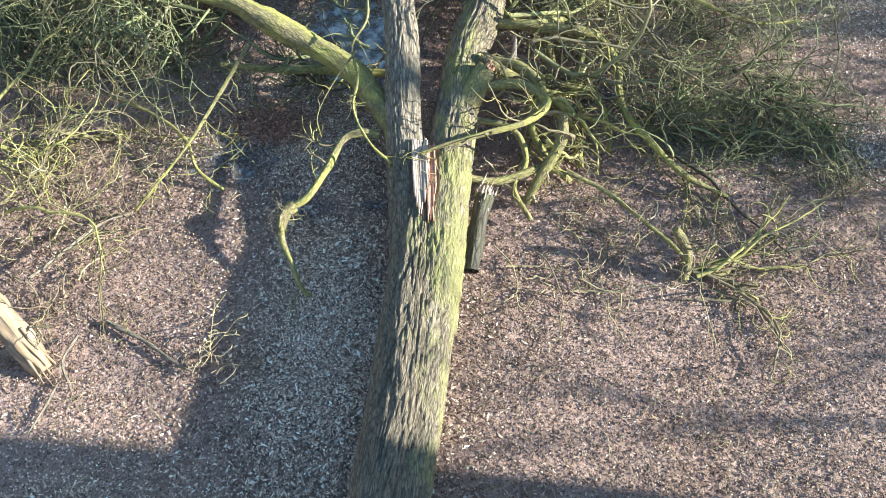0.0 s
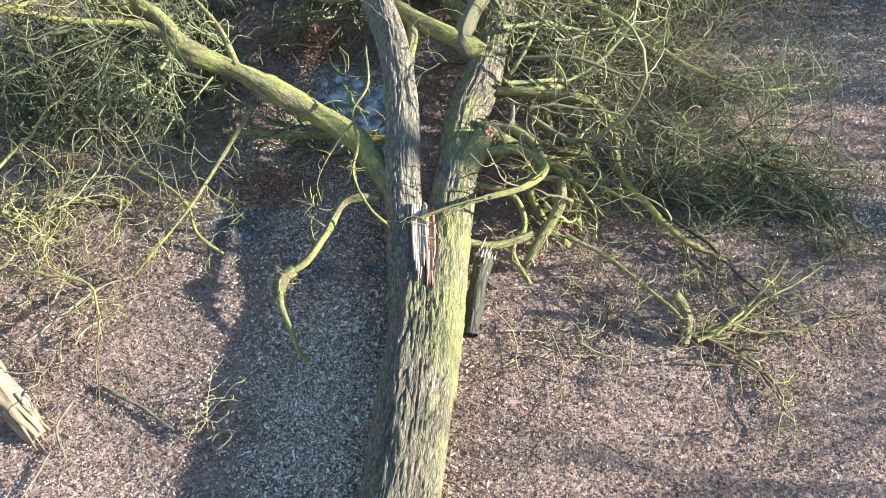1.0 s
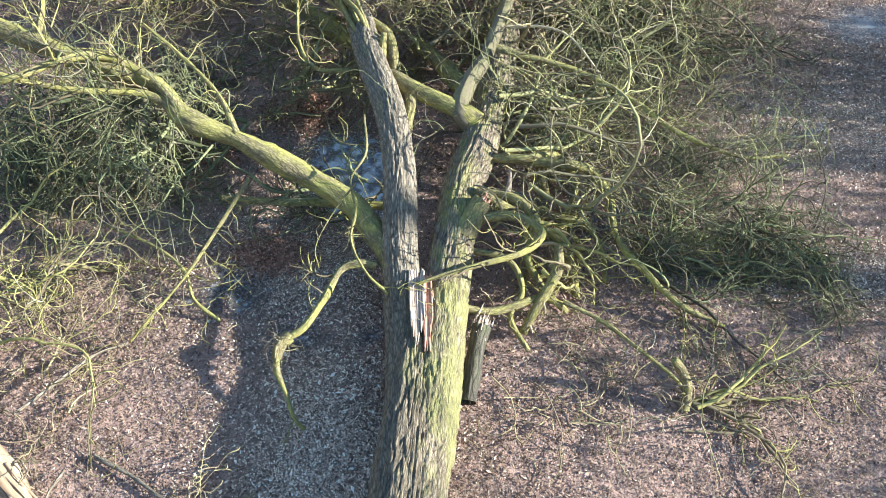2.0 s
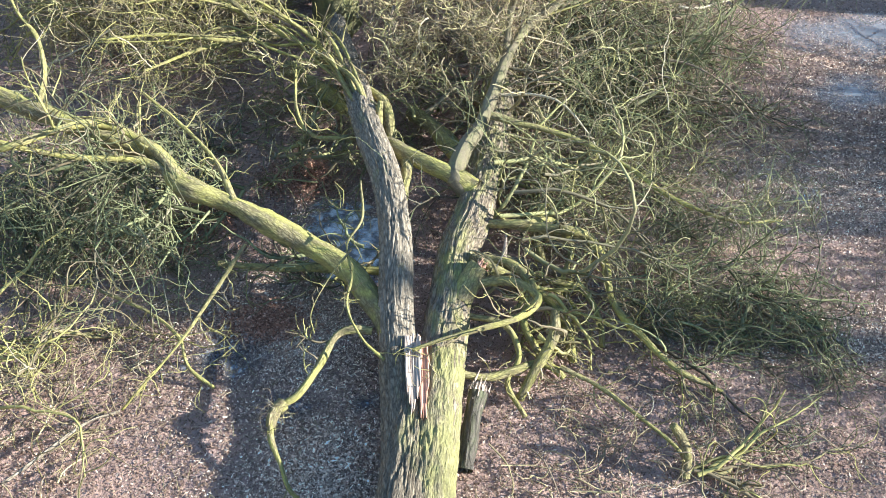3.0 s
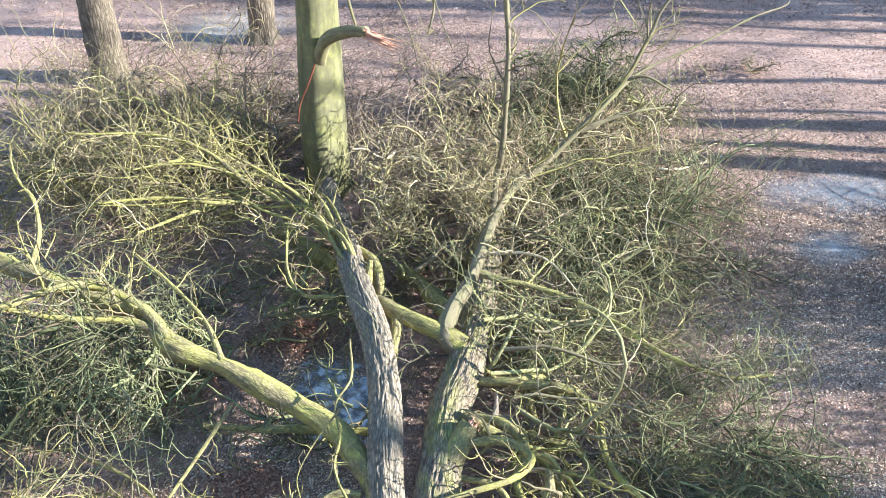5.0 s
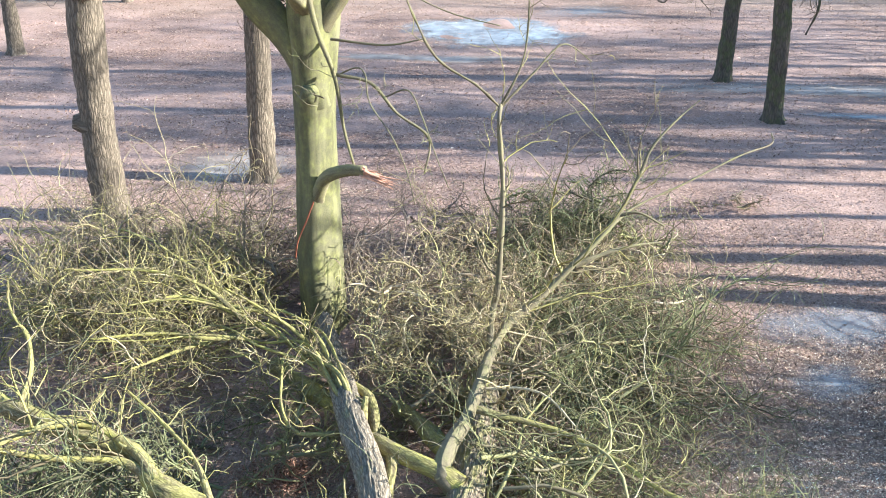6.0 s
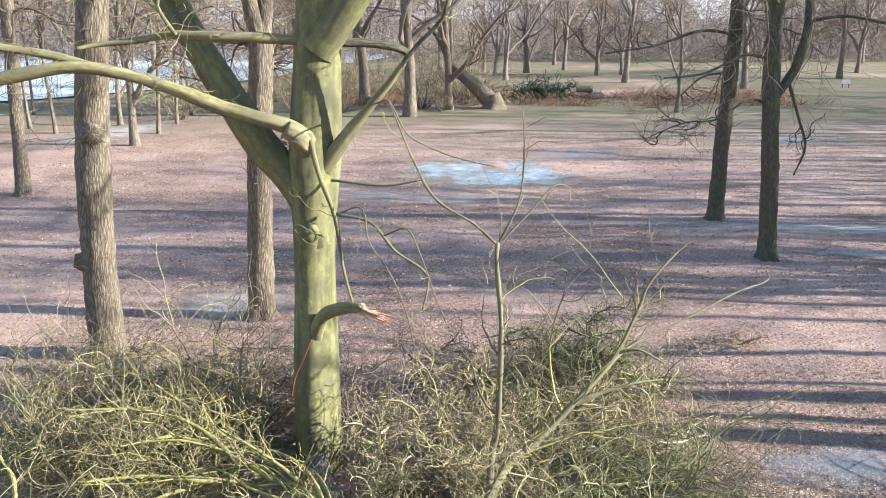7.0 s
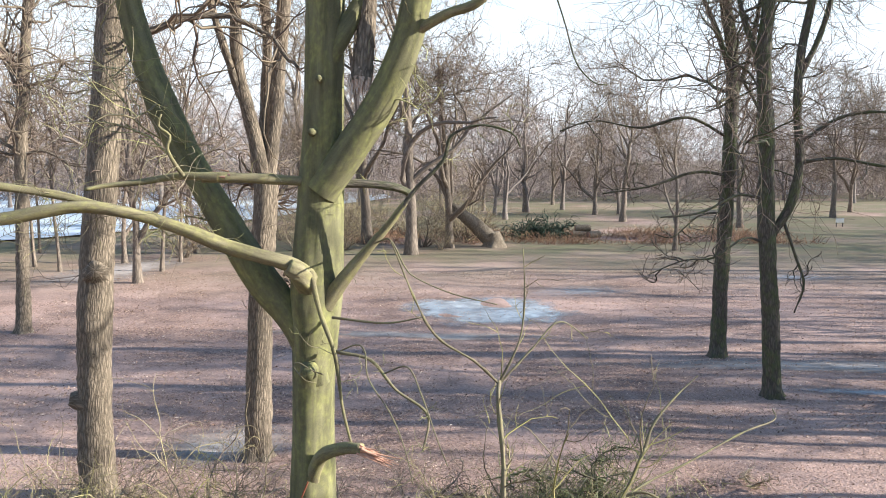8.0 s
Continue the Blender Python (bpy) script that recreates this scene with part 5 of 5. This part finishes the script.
oak = standing_tree("tree", (-6.14, 14.75, 0), [(-6.14, 14.75, -0.1), (-6.15, 14.75, 0.9), (-6.14, 14.75, 1.87), (-6.03, 14.75, 3.87), (-5.83, 14.75, 5.82), (-5.64, 14.75, 7.71), (-5.52, 14.75, 9.19), (-5.4, 14.8, 13)], 0.31, 0.2,
              [([(-5.5, 14.75, 9.5), (-6.4, 15, 11), (-7, 15.2, 13.5)], 0.12, 0.07)], 201, bark_oak, twig_far, "tall oak with furrowed brown bark beside the brush", "near trees", (22, 160, 600), crown_from=0.6, bristles=40)
standing_tree("tree", (-3.77, 16.9, 0), [(-3.77, 16.9, -0.1), (-3.72, 16.9, 1.26), (-3.61, 16.9, 3.56), (-3.47, 16.9, 5.6)], 0.26, 0.24,
              [([(-3.47, 16.9, 5.4), (-3.7, 16.8, 6.6), (-3.95, 16.8, 7.8), (-4.0, 16.8, 9.2), (-4.4, 16.9, 11)], 0.15, 0.10),
               ([(-3.45, 16.9, 5.4), (-3.3, 17, 6.8), (-3.15, 17, 8.2), (-3.0, 17, 9.6), (-2.6, 17, 12)], 0.16, 0.1),
               ([(-3.5, 16.9, 5.0), (-3.55, 17.2, 6.5), (-3.5, 17.4, 8.5), (-3.7, 17.5, 11)], 0.13, 0.08),
               ([(-3.9, 16.8, 7.2), (-4.3, 16.6, 8.6), (-4.6, 16.6, 10)], 0.09, 0.06)], 202, bark_oak, twig_far, "oak with several stems and bristling side shoots", "near trees", (30, 300, 1200), crown_from=0.6, bristles=150)
standing_tree("tree", (8.37, 21.3, 0), [(8.37, 21.3, -0.1), (8.28, 21.3, 1.2), (8.22, 21.3, 2.21), (8.04, 21.3, 4.34), (7.96, 21.3, 6.43), (7.81, 21.3, 8.48), (7.92, 21.3, 10.08), (8.1, 21.4, 14)], 0.23, 0.13,
              [([(8.08, 21.3, 4.0), (8.30, 21.3, 4.3), (8.63, 21.3, 4.9), (8.80, 21.3, 5.88), (8.69, 21.3, 7.25), (8.75, 21.3, 8.74), (9.2, 21.3, 11)], 0.12, 0.09),
               ([(8.73, 21.3, 8.0), (9.2, 21.2, 9.2), (9.5, 21, 11)], 0.08, 0.05),
               ([(8.75, 21.3, 5.9), (9.6, 21.0, 6.0), (10.8, 20.6, 5.8), (12.2, 20.4, 6.0)], 0.05, 0.02),
               ([(8.0, 21.3, 5.0), (7.2, 21, 5.1), (6.2, 20.7, 4.7), (5.2, 20.5, 4.6)], 0.04, 0.015),
               ([(8.05, 21.3, 3.9), (7.4, 21, 4.05), (6.6, 20.8, 3.6), (5.8, 20.6, 3.55), (5.0, 20.5, 3.25)], 0.035, 0.01),
               ([(8.8, 21.3, 6.4), (9.7, 21.1, 7.0), (10.8, 20.9, 7.1), (11.8, 20.8, 6.7), (12.6, 20.8, 6.9)], 0.05, 0.015),
               ([(8.45, 21.3, 4.5), (8.75, 21.2, 3.6), (8.95, 21.1, 2.9), (8.7, 21.0, 2.2)], 0.045, 0.02),
               ([(7.85, 21.3, 8.0), (7.3, 21.4, 9.5), (7.0, 21.5, 11)], 0.08, 0.05)], 203, bark_dark, twig_far, "slender dark tree forking low in open leaf litter", "near trees", (46, 460, 1700), crown_from=0.42)
standing_tree("tree", (8.36, 25.7, 0), [(8.36, 25.7, -0.1), (8.39, 25.7, 1.2), (8.39, 25.7, 2.29), (8.47, 25.7, 4.34), (8.53, 25.7, 6.52), (8.51, 25.7, 8.99), (8.2, 25.7, 11), (8, 25.8, 15)], 0.24, 0.14,
              [([(8.52, 25.7, 8.4), (8.0, 25.7, 9.8), (7.4, 25.6, 11)], 0.1, 0.06), ([(8.52, 25.7, 7.5), (9.0, 25.7, 9.0), (9.3, 25.6, 11)], 0.09, 0.05),
               ([(8.5, 25.7, 5.5), (7.4, 25.4, 5.6), (6.0, 25.0, 5.2), (4.6, 24.8, 5.0)], 0.05, 0.02), ([(8.5, 25.7, 6.6), (7.2, 25.5, 7.2), (5.8, 25.3, 6.9), (4.4, 25.2, 7.1), (3.4, 25.2, 6.8)], 0.05, 0.015), ([(8.45, 25.7, 4.4), (7.6, 25.5, 4.3), (6.8, 25.3, 3.7), (6.2, 25.2, 3.8)], 0.035, 0.012)], 204, bark_dark, twig_far, "slender dark tree leaning slightly in open leaf litter", "near trees", (46, 460, 1700), crown_from=0.42)
standing_tree("tree", (-14.65, 29.5, 0), [(-14.65, 29.5, -0.1), (-14.5, 29.5, 3.70), (-14.39, 29.5, 6.59), (-14.13, 29.5, 9.43), (-13.90, 29.5, 11.65), (-13.7, 29.5, 15)], 0.25, 0.13,
              [([(-14.2, 29.5, 8.5), (-15.2, 29.3, 10.5), (-16, 29, 13)], 0.1, 0.06)], 205, bark_oak, twig_far, "bare tree at the edge of the path", "near trees", (50, 380, 1200), crown_from=0.4, bristles=60)


for z, a in ((4.05, 70), (1.75, 200)):
    d = Vector((math.cos(radians(a)), -abs(math.sin(radians(a))), 0.2)) * 0.3
    p = Vector((-6.02 if z > 3 else -6.14, 14.75, z))
    part("burl", moved(limb([p + d * 0.5, p + d, p + d * 1.35], 0.2, 0.1, 14, 0.04, 0.4, 0.03, seed=int(z * 10)), (-6.14, 14.75, 0)), bark_oak, oak)


def wood_tree(seed, height, r, n2, n3, steps, least, label, group, first=0.25, twig_m=twig_far, heavy=7, mid=22, bark_m=bark_far):
    """One kind of bare tree, foot at the origin: trunk with limbs, and crown."""
    rng = np.random.default_rng(seed)
    n = 12
    z = np.linspace(0, 1, n)
    lean = rng.normal(0, 0.03, 2)
    P = np.stack([lean[0] * height * z + np.cumsum(rng.normal(0, 0.012 * height, n)) * z, lean[1] * height * z + np.cumsum(rng.normal(0, 0.012 * height, n)) * z, z * height * 0.85 - 0.1], 1)[None]
    R = (r * (1 - 0.8 * z) + 0.35 * r * np.exp(-z * 30))[None]
    PA, RA = shoots(rng, P, R, heavy, first, 0.8, (22, 50), (0.45, 0.75), (0.55, 0.85), 0.06, 11, 0.16, 0.10, 0.25)
    PB, RB = shoots(rng, np.concatenate([PA, PA[:1]]), np.concatenate([RA, RA[:1]]), mid, 0.2, 1.0, (30, 70), (0.35, 0.65), (0.4, 0.65), 0.04, 9, 0.24, 0.04, 0.25)
    P2, R2 = shoots(rng, PB, RB, n2, 0.1, 1.0, (30, 70), (0.3, 0.65), (0.35, 0.6), least * 1.8, 6, 0.3, 0.03, 0.35)
    P3, R3 = shoots(rng, P2, R2, n3, 0.1, 1.0, (30, 75), (0.4, 0.9), (0.4, 0.7), least, steps, 0.34, 0.02, 0.5)
    ob = thing("tree", (0, 0, 0), label, "tree", group)
    part("trunk", joined([tubes(P, R, 10), tubes(PA, RA, 5), tubes(PB, RB, 4)]), bark_m, ob)
    part("crown", joined([slim_tubes(P2, R2, 3), slim_tubes(P3, R3, 3)]), twig_m, ob)
    return ob


SIZES = [(17, 0.32), (19, 0.36), (15, 0.26), (18, 0.4), (14, 0.22), (16, 0.3)]
KINDS = [wood_tree(300 + k, h, r, 190, 1900, 3, 0.0135, "bare winter tree with twisted grey-brown branches", "wood round the clearing", 0.14, mid=32) for k, (h, r) in enumerate(SIZES)]
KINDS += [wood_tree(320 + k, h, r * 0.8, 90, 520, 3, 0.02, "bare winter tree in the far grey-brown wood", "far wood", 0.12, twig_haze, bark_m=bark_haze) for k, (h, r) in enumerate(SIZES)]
KINDS += [wood_tree(340 + k, 20, r, 16, 40, 3, 0.012, "unseen tall bare tree with a thin crown, there for its shadow", "trees towards the sun", 0.7, twig_far, 3, 6) for k, r in enumerate((0.2, 0.28, 0.34))]
KINDS += [wood_tree(350, 21, 0.33, 70, 420, 3, 0.02, "unseen tall bare tree with a dense high crown, there for its shade", "trees towards the sun", 0.55)]
used = set()


def plant(kind, x, y, turn, size):
    m = pose(x, y, 0, 0, 0, turn) @ Matrix.Diagonal((size, size, size, 1))
    if kind in used:
        return copy_thing(KINDS[kind], m)
    used.add(kind)
    KINDS[kind].matrix_basis = m
    return KINDS[kind]


def bush(seed, height):
    """A leafless shrub: many thin stems out of one foot."""
    rng = np.random.default_rng(seed)
    n = 34
    a = rng.uniform(0, 2 * np.pi, n)
    start = np.stack([0.35 * np.cos(a), 0.35 * np.sin(a), 0 * a - 0.05], 1) * rng.random((n, 1))
    head = np.stack([np.cos(a) * 0.7, np.sin(a) * 0.7, 1.0 + 0 * a], 1) + rng.normal(0, 0.3, (n, 3))
    P1, R1 = grow(rng, start, head, height * rng.uniform(0.6, 1.2, n), rng.uniform(0.012, 0.03, n), 8, 0.15, 0.0, 0.3)
    P2, R2 = shoots(rng, P1, R1, 240, 0.2, 1.0, (25, 65), (0.2, 0.5), (0.4, 0.7), 0.009, 5, 0.2, 0.02, 0.4)
    ob = thing("shrub", (0, 0, 0), "leafless brown shrub among the trees", "shrub", "shrubs of the far thicket")
    part("stem", slim_tubes(P1, R1, 4), bark_far, ob)
    part("crown", slim_tubes(P2, R2, 3), twig_brown, ob)
    return ob


KINDS += [bush(360, 3.2), bush(361, 2.4)]
KINDS += [wood_tree(370 + k, 13, 0.1, 40, 220, 4, 0.011, "slender sapling with thin bare twigs", "saplings by the path", 0.3, twig_far, 5, 12) for k in range(2)]
for k in range(30):
    rng = np.random.default_rng(500 + k)
    if k < 5:
        x, y = rng.uniform(-16, -12), rng.uniform(52, 70)
    else:
        x, y = rng.uniform(-12, 4), rng.uniform(56, 84)
    plant(16 + k % 2, x, y, 40 * k, rng.uniform(0.7, 1.3))
PLACES = [(0, 0.42, 58.2), (1, -2.04, 54.0), (2, 15.3, 56.4, 0.62), (3, 17.3, 82.6, 0.74), (0, 16.4, 92.7, 0.85), (4, 14.4, 113), (4, -14.9, 41.5), (18, -15.2, 46), (19, -15.4, 50), (2, -18.5, 49.5), (18, -20.7, 46), (19, -16, 55), (18, -23, 48), (19, -26, 55), (18, -17.5, 58), (1, -5.4, 61),
          (3, 40, 88), (4, 46, 97), (5, 9.3, 97), (2, -9.5, 66), (5, -24, 40), (0, -28, 52), (3, 26, 75), (1, -12, 75), (2, 33, 62)]
for k, (kind, x, y, *size) in enumerate(PLACES):
    plant(kind, x, y, 47 * k, size[0] if size else 0.9 + 0.2 * ((k * 37) % 10) / 10)
rng = np.random.default_rng(400)
for k in range(46):
    y = rng.uniform(85, 170)
    x = rng.uniform(-0.62, 0.62) * y
    plant(6 + int(rng.integers(0, 6)), x, y, rng.uniform(0, 360), rng.uniform(0.75, 1.1) * (1.15 if x < 0 else 0.95))
# unseen trees and shrubs right of view, added between sun and clearing for shade
# c: where the tree's shadow crosses the line x = 0
for k, (c, x, kind, size) in enumerate([(1.58, 11.0, 14, 0.95), (1.40, 10.5, 14, 1.0), (0.55, 15.0, 14, 1.0), (11.6, 12.0, 13, 0.7), (12.7, 14.5, 12, 0.75), (14.0, 17.0, 12, 0.7), (2.66, 14.5, 12, 0.5), (12.3, 16.0, 13, 0.95), (13.2, 19.0, 14, 0.95), (18.9, 24.0, 14, 0.9),
                                          (5.5, 24.0, 15, 0.95), (20.6, 36.0, 15, 0.7), (19.6, 31.0, 15, 0.62), (22.3, 32.0, 15, 0.64), (25.5, 40.0, 15, 1.0), (28.5, 42.0, 15, 1.0),
                                          (6.3, 9.2, 16, 1.0), (7.2, 9.6, 17, 1.2), (8.0, 9.0, 16, 0.9), (8.9, 10.2, 17, 1.2), (5.6, 10.0, 17, 1.0), (7.6, 11.0, 16, 1.2), (7.9, 7.4, 17, 1.0), (9.2, 7.9, 16, 0.8),
                                          (13.0, 14.0, 16, 1.0)]):
    plant(kind, x, c - SLOPE * x, 50 * k, size)
# unseen tall thin trunks, added so that narrow shadow stripes cross the clearing
c = 14.8
for k in range(28):
    x = 0.52 * c + 6 + 15 * rng.random()
    if min(abs(c - 14.35), abs(c - 16.65)) < 0.6:  # the sun reaches the two oaks
        c += 0.7
    plant(12 + int(rng.integers(0, 3)), x, c - SLOPE * x, 71 * k, 0.55 + 0.7 * rng.random())
    c += 0.7 + 1.1 * rng.random()
# smaller unseen trees with low crowns, added to shade the clearing's near right
for k, c in enumerate((20.4, 21.8, 23.4, 25.2, 27.5, 30.5, 34.0)):
    x = 0.56 * c + 6.5 + 3 * rng.random()
    plant(k % 6, x, c - SLOPE * x, 31 * k, 0.40 + 0.12 * rng.random())
# unseen trees added left of and behind the clearing to cut down skylight
for k in range(14):
    a = radians(175 + 165 * (k + 0.7 * rng.random()) / 14)
    d = rng.uniform(15, 38)
    plant(6 + k % 6, d * math.cos(a), 2 + d * math.sin(a), 83 * k, rng.uniform(0.9, 1.2))


rng = np.random.default_rng(900)
n = 60000
y = rng.uniform(120, 190, n)
x = rng.uniform(-0.66, 0.66, n) * y
z = 16 * rng.random(n) ** 1.5 * (0.75 + 0.25 * np.sin(x * 0.21) * np.sin(x * 0.057 + 1))
head = np.stack([rng.normal(0, 0.6, n), rng.normal(0, 0.6, n), rng.normal(0.7, 0.5, n)], 1)
P0, R0 = grow(rng, np.stack([x, y, z], 1), head, rng.uniform(1.2, 4.0, n), rng.uniform(0.02, 0.055, n), 2, 0.2, 0, 0.3)
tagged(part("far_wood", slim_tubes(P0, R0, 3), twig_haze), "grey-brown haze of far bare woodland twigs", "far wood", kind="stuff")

# unseen ring of twigs, added to keep out low light from the horizon
n = 26000
a = np.radians(rng.uniform(38, 322, n))  # bearings from straight ahead, clockwise
d = rng.uniform(55, 100, n)
z = 16 * rng.random(n) ** 1.2
P0, R0 = grow(rng, np.stack([d * np.sin(a), 10 + d * np.cos(a), z], 1), np.stack([rng.normal(0, 0.5, n), rng.normal(0, 0.5, n), rng.normal(0.8, 0.5, n)], 1), rng.uniform(2.0, 5.0, n), rng.uniform(0.04, 0.09, n), 2, 0.2, 0, 0.4)
tagged(part("far_wood", slim_tubes(P0, R0, 3), twig_far), "unseen brown bare woodland added round the clearing to block low skylight", "far wood", kind="stuff")

# ---- far things at the clearing's edge ----
far_log = thing("fallen_log", (3.3, 59.0, 0.0), "toppled trunk leaning out of its torn stump", "log")
part("trunk", moved(limb([(3.6, 58.9, 0.15), (2.9, 59.1, 0.8), (1.9, 59.6, 1.7), (0.6, 60.2, 2.7)], 0.62, 0.26, 20, 0.12, 0.15, 0.03, seed=130), (3.3, 59.0, 0.0)), bark_oak, far_log)
part("stump", moved(limb([(3.5, 58.9, -0.1), (3.5, 58.9, 0.5), (3.4, 58.9, 0.95)], 0.75, 0.5, 20, 0.1, 0.2, 0.05, 0.2, seed=131), (3.3, 59.0, 0.0)), bark_oak, far_log)
heap = thing("brush_heap", (8.0, 66.0, 0.0), "heap of dark green cut branches at the clearing's edge", "brush heap")
tagged(part("brushwood", moved(brush(140, 60, (7.6, 66.0), (2.0, 1.2), (0, 360), (1.0, 2.2), 0.12, 420, 800, start_z=(0.1, 0.5), least=0.025, thick=(0.04, 0.08)), (8.0, 66.0, 0.0)), heap_mat, heap), kind="stuff")
for k, (x, y, z, a) in enumerate([(10.4, 65.5, 0.28, 20), (10.9, 65.9, 0.25, -15), (10.7, 65.6, 0.72, 5), (11.5, 65.4, 0.24, 40)]):
    d = Vector((math.cos(radians(a)), math.sin(radians(a)), 0)) * 0.6
    cut = thing("cut_log", (x, y, 0.0), "short reddish cut log stacked by the brush heap", "log", "cut logs")
    part("bark", moved(limb([(x - d.x, y - d.y, z), (x, y, z), (x + d.x, y + d.y, z)], 0.27, 0.25, 14, 0.15, 0.05, 0.01, seed=150 + k), (x, y, 0)), bark_oak, cut)
    for s in (-1, 1):
        part("cut_face", moved(limb([(x + s * d.x, y + s * d.y, z), (x + s * d.x * 1.02, y + s * d.y * 1.02, z)], 0.2, 0.19, 14, 0.02, 0.02, seed=160 + k), (x, y, 0)), torn_orange, cut, "reddish sawn face")


def box(x0, x1, y0, y1, z0, z1):
    v = np.array([(x, y, z) for x in (x0, x1) for y in (y0, y1) for z in (z0, z1)], dtype=float)
    q = np.array([(0, 1, 3, 2), (4, 6, 7, 5), (0, 4, 5, 1), (2, 3, 7, 6), (0, 2, 6, 4), (1, 5, 7, 3)])
    return v, q, v[:, :2]


house = thing("house", (62.0, 146.0, 0.0), "low white house far behind the trees", "house")
part("wall", box(-3, 3, -2, 2, 0, 2.1), render_mat, house, smooth=False)
v, q, u = box(-3.2, 3.2, -2.2, 2.2, 2.1, 2.9)
v[v[:, 2] > 2.5, 1] *= 0.05
part("roof", (v, q, u), roof_mat, house, smooth=False)
for x in (-1.6, 0.0, 1.6):
    part("window", box(x - 0.35, x + 0.35, -2.03, -1.9, 0.8, 1.7), glass_mat, house, smooth=False)
sign = thing("notice_board", (35.2, 76.0, 0.0), "small white notice board on two posts", "notice board")
part("board", box(-0.36, 0.36, -0.03, 0.03, 0.35, 0.75), render_mat, sign, smooth=False)
for x in (-0.28, 0.28):
    part("post", box(x - 0.03, x + 0.03, 0.03, 0.09, -0.05, 0.78), roof_mat, sign, smooth=False)
